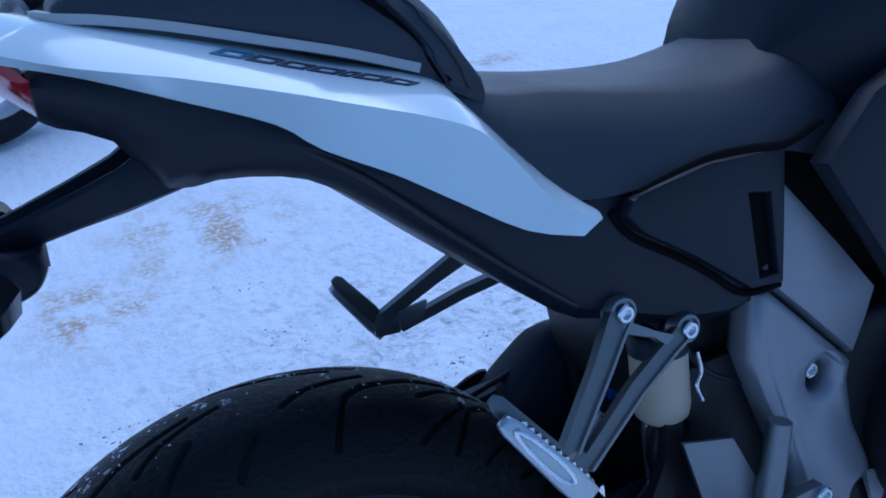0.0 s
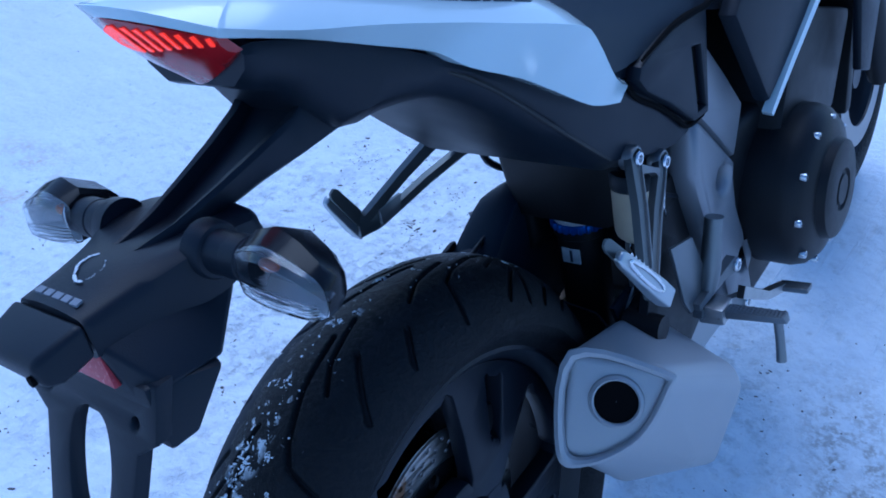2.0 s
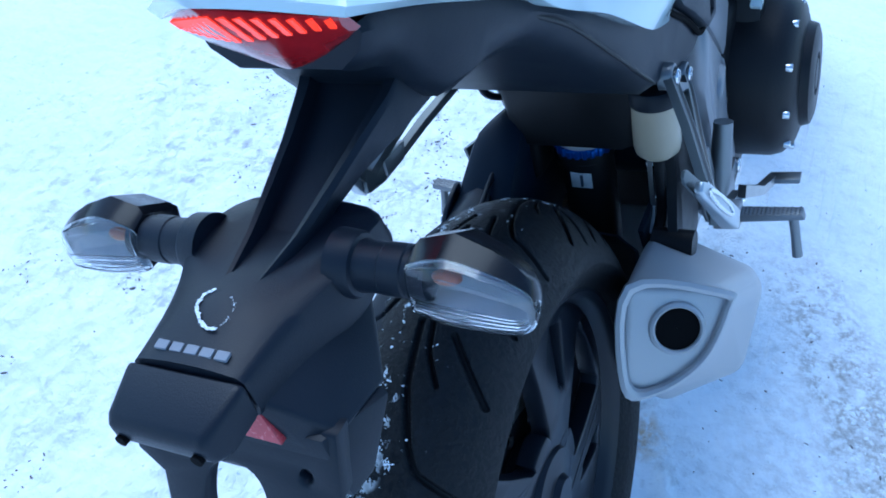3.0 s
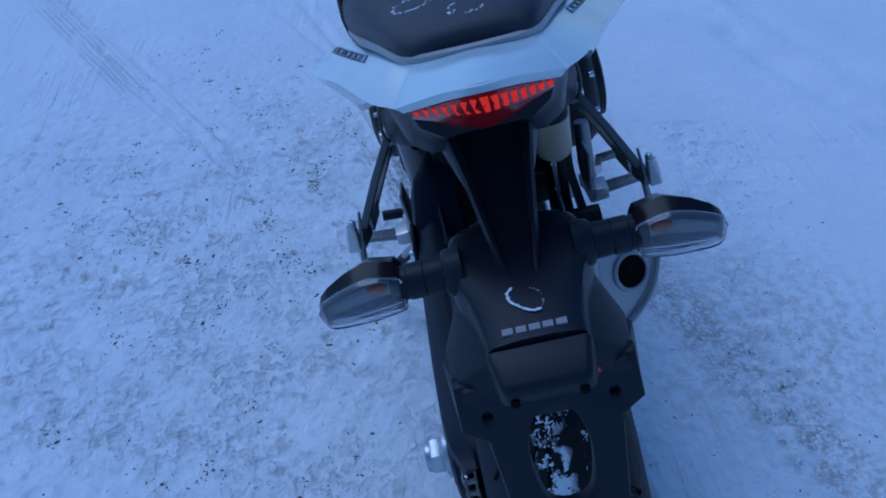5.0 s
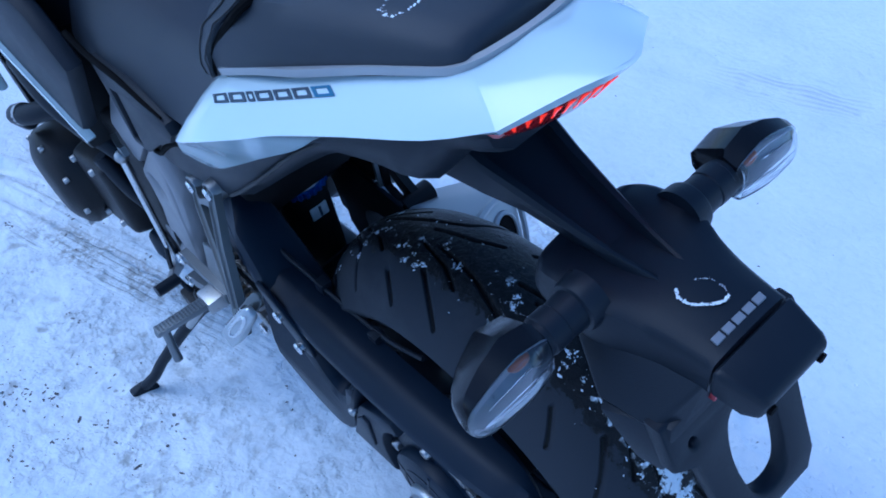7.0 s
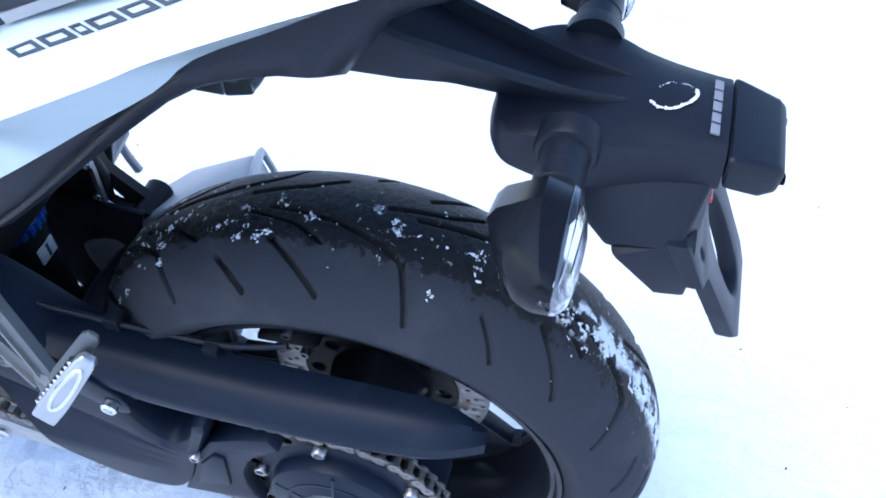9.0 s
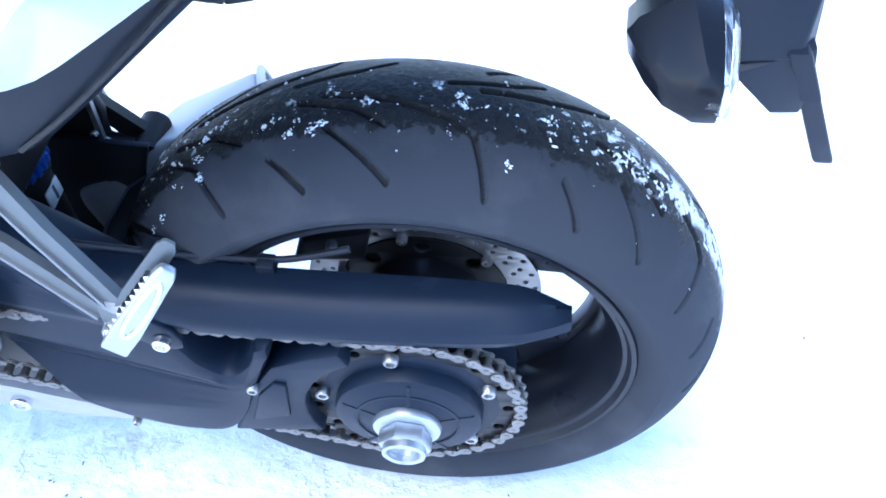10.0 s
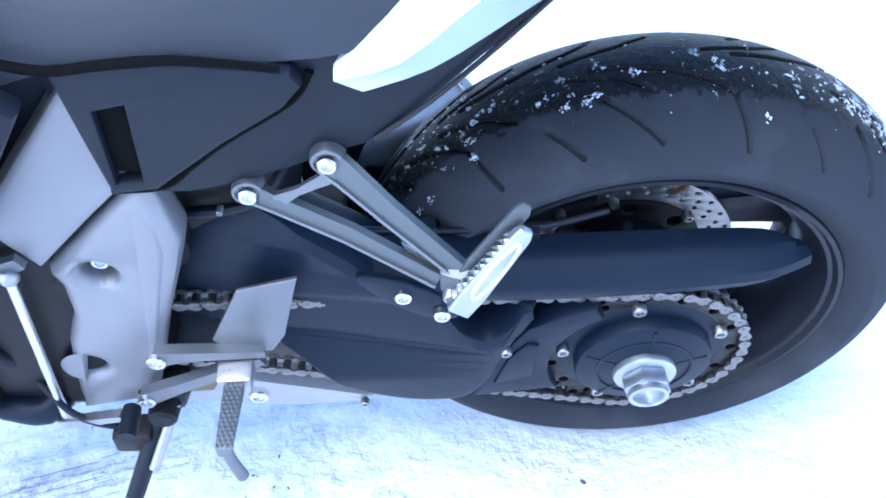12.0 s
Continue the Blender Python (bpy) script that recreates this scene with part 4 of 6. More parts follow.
        part("seam", tube([(0.300, s * 0.1325, 0.742), (0.318, s * 0.1345, 0.716), (0.370, s * 0.136, 0.682), (0.404, s * 0.137, 0.656), (0.434, s * 0.138, 0.632), (0.478, s * 0.138, 0.629)], 0.0035, 8), SHADE_SOOT, tray)
        part("seam", tube([(0.318, s * 0.146, 0.757), (0.345, s * 0.1485, 0.764), (0.392, s * 0.1495, 0.771), (0.440, s * 0.1495, 0.769), (0.480, s * 0.1485, 0.765), (0.520, s * 0.150, 0.778)], [0.0015, 0.004, 0.004], 8), SHADE_SOOT, tray)
        part("seam", tube([(0.06, s * 0.100, 0.842), (0.10, s * 0.113, 0.812), (0.16, s * 0.124, 0.755), (0.215, s * 0.130, 0.705), (0.26, s * 0.130, 0.668)], 0.0022, 8), SILL, tray)
    # arm down to the number plate holder: a channel between two rails
    rings = []
    for x, zt, zb, h, low in ((-0.020, 0.872, 0.822, 0.046, 0.006), (-0.064, 0.847, 0.812, 0.040, 0.000), (-0.100, 0.835, 0.806, 0.033, -0.004), (-0.140, 0.823, 0.798, 0.027, -0.004), (-0.180, 0.812, 0.790, 0.021, 0.000), (-0.222, 0.806, 0.785, 0.0145, 0.003)):
        d, e = (0.013, 0.25 * h) if x > -0.2 else (0.001, 0.3 * h)
        rings.append([(x, h + low, zb + 0.004), (x, h + 0.001, zt - 0.004), (x, h - 0.002, zt), (x, h - e, zt - 0.001), (x, h - e - 0.002, zt - d), (x, -h + e + 0.002, zt - d), (x, -h + e, zt - 0.001), (x, -h + 0.002, zt), (x, -h - 0.001, zt - 0.004), (x, -h - low, zb + 0.004), (x, -h + 0.008, zb), (x, h - 0.008, zb)])
    holder = part("plate_holder", bevel_edges(loft(rings), 0.0008), PLASTIC, bike, "black plastic number plate holder without a plate")
    rings = []
    for x, w, zc, zs, wl, zl in ((-0.127, 0.034, 0.799, 0.797, 0.036, 0.790), (-0.131, 0.048, 0.805, 0.801, 0.052, 0.783), (-0.140, 0.057, 0.801, 0.803, 0.0615, 0.775), (-0.158, 0.0605, 0.8025, 0.8075, 0.0640, 0.769), (-0.183, 0.0610, 0.8030, 0.8095, 0.0645, 0.764), (-0.204, 0.0575, 0.8055, 0.8060, 0.0615, 0.760), (-0.222, 0.0510, 0.8070, 0.8025, 0.0550, 0.758), (-0.244, 0.0455, 0.8062, 0.8000, 0.0495, 0.759), (-0.266, 0.0425, 0.8025, 0.7978, 0.0460, 0.762), (-0.284, 0.0410, 0.7995, 0.7962, 0.0440, 0.765)):
        half = [(0.0, zc), (w * 0.30, zc - (zc - zs) * 0.05), (w * 0.62, zc - (zc - zs) * 0.45), (w * 0.90, zs), (w, zs - 0.0035), (w + (wl - w) * 0.4, zs - 0.011), (wl, zl + (zs - zl) * 0.25), (wl - 0.002, zl + 0.002), (wl - 0.006, zl)]
        rings.append([(x, -y, z) for y, z in half[:0:-1]] + [(x, y, z) for y, z in half])
    part("upper_block", loft(rings, along=3), PLASTIC, holder, angle=40)
    part("waist", hull(both([(-0.166, 0.056, 0.774), (-0.281, 0.041, 0.774), (-0.208, 0.063, 0.744), (-0.214, 0.064, 0.728), (-0.279, 0.058, 0.742), (-0.279, 0.060, 0.730), (-0.219, 0.084, 0.737), (-0.266, 0.080, 0.740)]), 0.004, 3), PLASTIC, holder)
    part("gusset", hull(both([(-0.252, 0.044, 0.768), (-0.266, 0.043, 0.768), (-0.258, 0.060, 0.738), (-0.270, 0.070, 0.738), (-0.262, 0.050, 0.738)]), 0.002), PLASTIC, holder)
    part("lower_block", hull(both([(-0.216, 0.062, 0.741), (-0.224, 0.088, 0.733), (-0.258, 0.085, 0.697), (-0.279, 0.080, 0.694), (-0.281, 0.078, 0.722), (-0.278, 0.072, 0.744), (-0.236, 0.06, 0.712)]), 0.003), PLASTIC, holder)
    part("reflector", hull([(-0.281, 0.022, 0.766), (-0.281, -0.036, 0.766), (-0.285, 0.034, 0.744), (-0.285, -0.048, 0.742), (-0.276, 0.022, 0.766), (-0.276, -0.036, 0.766), (-0.279, 0.034, 0.744), (-0.279, -0.048, 0.742)], 0.001), REFLECTIVE, holder, "red rear reflector")

    def slant(x, y, z):
        return (x - 0.2755 - (0.722 - z) * 0.455, y, z)
    loop = [(0.080, 0.745), (0.081, 0.706), (0.060, 0.694), (0.055, 0.650), (0.052, 0.620), (0.040, 0.606), (-0.040, 0.606), (-0.052, 0.620), (-0.055, 0.650), (-0.060, 0.694), (-0.081, 0.706), (-0.080, 0.745)]
    hole = catmull([(0.0, 0.712, 0), (0.019, 0.704, 0), (0.027, 0.676, 0), (0.024, 0.645, 0), (0.016, 0.627, 0), (0.0, 0.622, 0), (-0.016, 0.627, 0), (-0.024, 0.645, 0), (-0.027, 0.676, 0), (-0.019, 0.704, 0)], 4, True)
    part("plate_bracket", plate(loop, -0.008, 0.008, 0.003, [[(v.x, v.y) for v in hole], ring_points(0.056, 0.715, 0.0045, 12), ring_points(-0.056, 0.715, 0.0045, 12)], move=slant, axes="yz"), PLASTIC, holder)
    lamp = part("plate_lamp", hull(both([(-0.285, 0.044, 0.796), (-0.318, 0.037, 0.788), (-0.325, 0.034, 0.783), (-0.285, 0.046, 0.770), (-0.322, 0.038, 0.766), (-0.310, 0.042, 0.763)]), 0.006, 3), PLASTIC, holder)
    for s in (1, -1):
        part("screw", lathe([(0, -0.326), (0.004, -0.326), (0.004, -0.318)], (0, s * 0.028, 0.772), 12, "x"), SHADE_SOOT, lamp)
    # maker's mark as five plain light blocks
    for k in range(5):
        y, wide = 0.0280 - 0.0112 * (k + 0.5), (0.0046, 0.0043, 0.0047, 0.0045, 0.0046)[k]
        part("lettering", hull([(x, y + d, z) for x, z in ((-0.2712, 0.8003), (-0.2772, 0.7991), (-0.2712, 0.8024), (-0.2772, 0.8012)) for d in (-wide, wide)], 0.0003, 1), LETTER, holder)
    # a curl of snow on the holder
    flakes = bmesh.new()
    edge = catmull([(-0.2305, 0.0125, 0.8068), (-0.2375, 0.0165, 0.8066), (-0.2460, 0.0145, 0.8063), (-0.2530, 0.0080, 0.8058), (-0.2590, -0.0005, 0.8052), (-0.2585, -0.0085, 0.8052), (-0.2500, -0.0120, 0.8060), (-0.2400, -0.0105, 0.8066), (-0.2345, -0.0030, 0.8070)], 24)
    for k, c in enumerate(edge):
        f = k / len(edge)
        thick = 1.0 if f < 0.62 else 0.45
        if random.random() < (0.15 if f < 0.62 else 0.6):
            continue
        c = c + Vector((random.gauss(0, 0.0005), random.gauss(0, 0.0005), 0.0003))
        bmesh.ops.create_icosphere(flakes, subdivisions=1, radius=random.uniform(0.0003, 0.0008) * thick, matrix=Matrix.Translation(c) @ Matrix.Diagonal((1.6, 1.6, 0.6, 1)))
    part("snow_curl", flakes, CLUMP, holder, "thin curl of clinging snow")


build_tail()


def build_signal(s):
    """A turn signal on its stalk: gloss shell, dished reflector, amber bulb and a clear ribbed lens."""
    # across the lamp: distance from the middle line, top and bottom of the seam, foremost reach, bulge of the lens
    cuts = ((0.1042, 0.7970, 0.7955, -0.1935, 0.0004), (0.1045, 0.8085, 0.7840, -0.168, 0.002), (0.1055, 0.8130, 0.7800, -0.156, 0.006), (0.110, 0.8165, 0.7780, -0.148, 0.009), (0.133, 0.8225, 0.7755, -0.146, 0.013), (0.156, 0.8165, 0.7745, -0.155, 0.012), (0.172, 0.8095, 0.7745, -0.165, 0.010), (0.179, 0.8050, 0.7765, -0.174, 0.006), (0.1825, 0.7990, 0.7825, -0.184, 0.002), (0.1836, 0.7915, 0.7895, -0.1935, 0.0004))
    seam = -0.1945
    stem = part("turn_signal", loft([[Vector((-0.183 + r * math.cos(a), s * y, 0.798 + r * math.sin(a))) for a in (2 * math.pi * k / 24 for k in range(24))] for y, r in ((0.050, 0.0225), (0.0640, 0.0215), (0.0665, 0.0200), (0.0675, 0.0170), (0.084, 0.0160), (0.085, 0.0168), (0.0995, 0.0168), (0.1005, 0.0158), (0.116, 0.0155))]), PLASTIC, bike, "turn signal with clear lens and amber bulb")
    rings = []
    for y, zt, zb, xf, _ in cuts:
        high, mid = zt - zb, (zt + zb) / 2
        run = (xf - seam)
        ring = [(seam, zt), (seam + run * 0.34, zt + 0.0050 * run / 0.047), (xf - run * 0.12, mid + high * 0.24), (xf, mid + high * 0.02), (xf - run * 0.06, zb + high * 0.20), (seam + run * 0.55, zb), (seam, zb)]
        rings.append([(x, s * y, z) for x, z in ring])
    part("housing", shell(bevel_edges(loft(rings, closed=False), 0.0030, 3, 14), 0.0016), GLOSS, stem, "gloss black signal housing", angle=28)
    rings = []
    for y, zt, zb, xf, _ in cuts[1:-1]:
        high, mid, deep = zt - zb, (zt + zb) / 2, (xf - seam) * 0.36
        rings.append([(x, s * y, z) for x, z in ((seam, zt - 0.0022), (seam + deep * 0.7, zt - high * 0.24), (seam + deep, mid), (seam + deep * 0.7, zb + high * 0.24), (seam, zb + 0.0022))])
    part("reflector", shell(loft(rings, closed=False, along=2), 0.0008), REFLECTOR_CHROME, stem, "dull mirrored reflector", angle=30)
    bulb = bmesh.new()
    bmesh.ops.create_uvsphere(bulb, u_segments=20, v_segments=12, radius=0.0058, matrix=Matrix.Translation((-0.189, s * 0.128, 0.803)) @ Matrix.Diagonal((0.8, 1.7, 0.85, 1)))
    part("bulb", bulb, AMBER, stem, "amber bulb")
    rings = []
    for y, zt, zb, _, bulge in cuts:
        high = zt - zb
        ring = [(seam - 0.0004, zt), (seam - bulge * 0.45, zt - high * 0.04), (seam - bulge * 0.80, zt - high * 0.16), (seam - bulge * 0.95, zt - high * 0.34), (seam - bulge, zt - high * 0.50)]
        for k in range(10):
            f = 0.54 + 0.040 * k
            ring.append((seam - bulge * (1.0 - 0.10 * (f - 0.5) ** 2 / 0.16) + (0.0004 if k % 2 else -0.0003) * min(1, bulge / 0.01), zt - high * f))
        ring += [(seam - bulge * 0.55, zb + high * 0.03), (seam - 0.0004, zb)]
        rings.append([(x, s * y, z) for x, z in ring])
    lens = part("lens", shell(loft(rings, closed=False, along=2), 0.0018), CLEAR, stem, "clear lens with fine ribs", angle=24)
    lens.visible_shadow = False


build_signal(1)
build_signal(-1)


# -- seat and tank
def build_seat():
    def section(x, w_top, w_low, z_c, z_e, z_l):
        """Half a cross-section mirrored: centre height, shoulder height, lower edge."""
        half = [(x, 0.0, z_c), (x, w_top * 0.5, z_c - 0.1 * (z_c - z_e)), (x, w_top * 0.85, z_c - 0.55 * (z_c - z_e)), (x, w_top, z_e), (x, (w_top + w_low) / 2 + 0.004, (z_e + z_l) / 2), (x, w_low, z_l)]
        return [(a, -b, c) for a, b, c in half[:0:-1]] + half
    rider = [section(*v) for v in ((0.165, 0.110, 0.118, 0.885, 0.878, 0.855), (0.185, 0.112, 0.122, 0.872, 0.866, 0.83), (0.225, 0.108, 0.132, 0.861, 0.852, 0.785), (0.27, 0.104, 0.136, 0.857, 0.846, 0.760), (0.34, 0.102, 0.139, 0.845, 0.832, 0.757), (0.41, 0.104, 0.140, 0.838, 0.820, 0.760), (0.47, 0.106, 0.140, 0.838, 0.815, 0.760), (0.54, 0.10, 0.138, 0.85, 0.82, 0.74), (0.58, 0.09, 0.13, 0.86, 0.82, 0.74))]
    seat = part("rider_seat", loft(rider, closed=True, along=3), VINYL, bike, "black vinyl rider's seat with a deep dip", angle=50)
    pill = []
    for x, w, zt, zl in ((-0.084, 0.050, 0.966, 0.957), (-0.081, 0.055, 0.974, 0.953), (-0.066, 0.066, 0.980, 0.948), (-0.02, 0.082, 0.981, 0.936), (0.05, 0.104, 0.977, 0.918), (0.11, 0.121, 0.968, 0.898), (0.145, 0.126, 0.955, 0.884), (0.178, 0.124, 0.926, 0.864), (0.205, 0.116, 0.880, 0.850)):
        half = [(x, 0.0, zt), (x, w * 0.6, zt - 0.002), (x, w * 0.86, zt - 0.006), (x, w * 0.97, zt - 0.35 * (zt - zl)), (x, w, zt - 0.7 * (zt - zl)), (x, w * 0.97, zl)]
        pill.append([(a, -b, c) for a, b, c in half[:0:-1]] + half)
    pillion = part("pillion_seat", loft(pill, closed=True, along=3), VINYL, bike, "black vinyl pillion pad dusted with snow", angle=45)
    for s in (1, -1):
        part("gap", tube([(0.172, s * 0.1235, 0.874), (0.163, s * 0.1235, 0.888), (0.150, s * 0.122, 0.908), (0.128, s * 0.119, 0.932), (0.110, s * 0.115, 0.950), (0.098, s * 0.105, 0.963), (0.094, s * 0.06, 0.970), (0.094, 0, 0.9715)], 0.0038, 8), SHADE_SOOT, pillion)
        part("bumper", hull([(0.0, s * 0.066, 0.932), (0.14, s * 0.108, 0.890), (0.0, s * 0.080, 0.938), (0.14, s * 0.122, 0.894), (0.0, s * 0.066, 0.942), (0.14, s * 0.108, 0.900)], 0.002), SILVER, pillion)
    skin = BVHTree.FromPolygons([v.co for v in pillion.data.vertices], [p.vertices for p in pillion.data.polygons])
    line = [(0.180, 0.1235, 0.868), (0.172, 0.1235, 0.884), (0.160, 0.122, 0.906), (0.142, 0.119, 0.930), (0.124, 0.115, 0.950), (0.112, 0.105, 0.965), (0.108, 0.06, 0.972), (0.108, 0.0, 0.974)]
    line = catmull(line + [(x, -y, z) for x, y, z in line[-2::-1]], 4)
    rows = []
    for d in (-0.011, -0.0105, 0.0105, 0.011):
        row = []
        for p in line:
            near, n, _, _ = skin.find_nearest(p + Vector((d, 0, -0.35 * d)))
            row.append(near + n * (0.0005 if abs(d) > 0.0107 else 0.0042))
        rows.append(row)
    strap = part("grab_strap", loft(rows, closed=False), VINYL, pillion, "stitched black strap across the seat", angle=30)
    for d in (-0.008, 0.008):
        thread = []
        for p in line:
            near, n, _, _ = skin.find_nearest(p + Vector((d, 0, -0.35 * d)))
            thread.append(near + n * 0.0046)
        part("stitching", tube(thread, 0.0006, 6, 1), SILL, strap)
    brim = [(0.150, 0.1235, 0.8875), (0.10, 0.1140, 0.9065), (0.05, 0.1040, 0.9225), (-0.01, 0.0840, 0.9415), (-0.055, 0.0685, 0.9530), (-0.082, 0.0530, 0.9580), (-0.0925, 0.020, 0.9615)]
    part("seat_brim", bar(catmull(brim + [(x, -y, z) for x, y, z in brim[::-1]], 4), 0.006, 0.007, 0.0012, up=(0, 0, 1)), SILVER, pillion, "pale grey brim under the pillion pad")
    snow = bmesh.new()
    for k in range(150):
        a = random.uniform(0, 2 * math.pi)
        cx, cy = random.choice(((-0.018, 0.045), (-0.018, 0.045), (-0.050, -0.004), (-0.012, -0.030)))
        r = 0.011 + random.gauss(0, 0.0008)
        x, y = cx + r * math.cos(a) * random.choice((1, 1.1)), cy + r * 1.5 * math.sin(a)
        top, _, _, _ = skin.ray_cast(Vector((x, y, 1.05)), Vector((0, 0, -1)))
        if top is None or a > 4.6:
            continue
        z = top.z
        bmesh.ops.create_icosphere(snow, subdivisions=1, radius=random.uniform(0.0003, 0.0009), matrix=Matrix.Translation((x, y, z)) @ Matrix.Diagonal((1.5, 1.5, 0.5, 1)))
    part("snow_marks", snow, CLUMP, pillion, "rings of thin snow")

    # tank and its covers
    tank = []
    for x, w, zt, zs, zl in ((0.520, 0.070, 0.840, 0.832, 0.765), (0.545, 0.095, 0.885, 0.858, 0.755), (0.595, 0.128, 0.955, 0.895, 0.74), (0.65, 0.160, 1.010, 0.93, 0.72), (0.74, 0.185, 1.040, 0.94, 0.71), (0.85, 0.20, 1.045, 0.92, 0.72), (0.95, 0.17, 1.02, 0.90, 0.75), (1.02, 0.10, 0.98, 0.90, 0.80)):
        half = [(x, 0.0, zt), (x, w * 0.55, zt - 0.02), (x, w * 0.9, zs), (x, w, (zs + zl) / 2 + 0.03), (x, w * 0.85, zl)]
        tank.append([(a, -b, c) for a, b, c in half[:0:-1]] + half)
    tk = part("fuel_tank", loft(tank, along=3), PLASTIC, bike, "black fuel tank and covers", angle=45)
    for s in (1, -1):
        # side shroud with its pale stripe
        part("shroud", plate([(0.500, 0.745), (0.56, 0.66), (0.605, 0.595), (0.70, 0.66), (0.86, 0.76), (0.88, 0.86), (0.70, 0.86), (0.56, 0.80)], 0.150, 0.176, 0.008, move=lambda x, y, z, s=s: (x, s * (y + 0.10 * max(0, x - 0.6)), z)), PLASTIC, tk)
        part("stripe", bar([(0.605, s * 0.172, 0.578), (0.66, s * 0.180, 0.632), (0.74, s * 0.190, 0.70), (0.84, s * 0.202, 0.775)], [0.010, 0.014, 0.014, 0.012], 0.014, 0.002, up=(0, s, 0)), WHITE, tk, "pale stripe along the shroud's edge")


build_seat()


# -- frame, foot rests, stand
def build_frame(s):
    side = "left" if s > 0 else "right"
    mv = lambda x, y, z: (x, s * y, z)
    upper = [(0.486, 0.736), (0.472, 0.684), (0.455, 0.634), (0.471, 0.627), (0.512, 0.588), (0.577, 0.523), (0.597, 0.560), (0.61, 0.59), (0.56, 0.65)]
    lower = [(0.447, 0.628), (0.468, 0.624), (0.509, 0.584), (0.573, 0.520), (0.568, 0.500), (0.575, 0.450), (0.598, 0.400), (0.620, 0.310), (0.630, 0.262), (0.535, 0.282), (0.528, 0.310), (0.486, 0.432), (0.452, 0.518), (0.438, 0.560)]
    fr = part("frame_plate", plate(lower, 0.100, 0.142, 0.012, [ring_points(0.528, 0.515, 0.0165, 24), ring_points(0.590, 0.356, 0.0165, 24)], move=mv), FRAME, bike, "grey cast aluminium frame plate", angle=45)
    part("frame_spar", plate(upper, 0.098, 0.139, 0.010, move=lambda x, y, z: (x, s * (y - 0.06 * max(0, z - 0.62)), z)), FRAME, fr)
    part("facet", hull([(0.452, s * 0.139, 0.618), (0.470, s * 0.1435, 0.603), (0.443, s * 0.130, 0.560), (0.462, s * 0.145, 0.545), (0.490, s * 0.132, 0.435), (0.496, s * 0.1445, 0.45), (0.534, s * 0.142, 0.315), (0.47, s * 0.11, 0.54)], 0.004), FRAME, fr)
    bolt(fr, (0.528, s * 0.124, 0.518), 0.009, s)
    for x, z in ((0.590, 0.356), (0.528, 0.515)):
        part("pocket", lathe([(0, s * 0.116), (0.018, s * 0.116), (0.018, s * 0.110), (0, s * 0.110)], (x, 0, z), 20), DARK, fr)
    # heel guard and rider foot rest
    y = s * 0.158
    heel = part("heel_guard", plate([(0.404, 0.497), (0.345, 0.513), (0.372, 0.418), (0.388, 0.392), (0.420, 0.385), (0.445, 0.415)], 0.146, 0.151, 0.0015, move=mv), ALU, bike, "brushed aluminium heel guard and bracket")
    part("bracket_arm", bar([(0.502, y, 0.402), (0.47, y, 0.405), (0.395, s * 0.154, 0.398)], [0.024, 0.016, 0.010], 0.012, 0.003, up=(0, s, 0)), ALU, heel)
    part("bracket_arm", bar([(0.535, y, 0.322), (0.49, y, 0.345), (0.400, s * 0.154, 0.385)], [0.022, 0.016, 0.012], 0.012, 0.003, up=(0, s, 0)), ALU, heel)
    bolt(heel, (0.502, s * 0.165, 0.402), 0.010, s)
    bolt(heel, (0.535, s * 0.165, 0.322), 0.010, s)
    rest = part("foot_rest", hull([(0.415, s * 0.182, 0.385), (0.437, s * 0.182, 0.385), (0.417, s * 0.258, 0.393), (0.435, s * 0.258, 0.393), (0.417, s * 0.182, 0.372), (0.435, s * 0.182, 0.372), (0.420, s * 0.262, 0.382), (0.432, s * 0.262, 0.382)], 0.003), ALU, bike, "knurled aluminium foot rest")
    knurl = bmesh.new()
    for a in range(4):
        for b in range(15):
            x, yy = 0.4178 + 0.0050 * a + 0.0024 * (b % 2) * (1 if a < 3 else -1), 0.185 + 0.0050 * b
            z = 0.3848 + (yy - 0.18) * 0.105
            base = [knurl.verts.new((x + dx, s * (yy + dy), z)) for dx, dy in ((0.0023, 0), (0, 0.0030), (-0.0023, 0), (0, -0.0030))]
            peak = knurl.verts.new((x, s * yy, z + 0.0018))
            for p, q in zip(base, base[1:] + base[:1]):
                knurl.faces.new((p, q, peak))
    part("knurling", knurl, ALU, rest, "diamond-knurled tread", angle=10)
    part("hinge", hull([(0.408, s * 0.150, 0.392), (0.444, s * 0.150, 0.392), (0.408, s * 0.184, 0.390), (0.444, s * 0.184, 0.390), (0.410, s * 0.150, 0.362), (0.442, s * 0.150, 0.362), (0.412, s * 0.184, 0.364), (0.440, s * 0.184, 0.364)], 0.004), STEEL, rest)
    part("feeler", tube([(0.430, s * 0.246, 0.384), (0.428, s * 0.250, 0.352), (0.422, s * 0.254, 0.322)], [0.0062, 0.0060, 0.0066], 12), ALU, rest)


build_frame(1)
build_frame(-1)


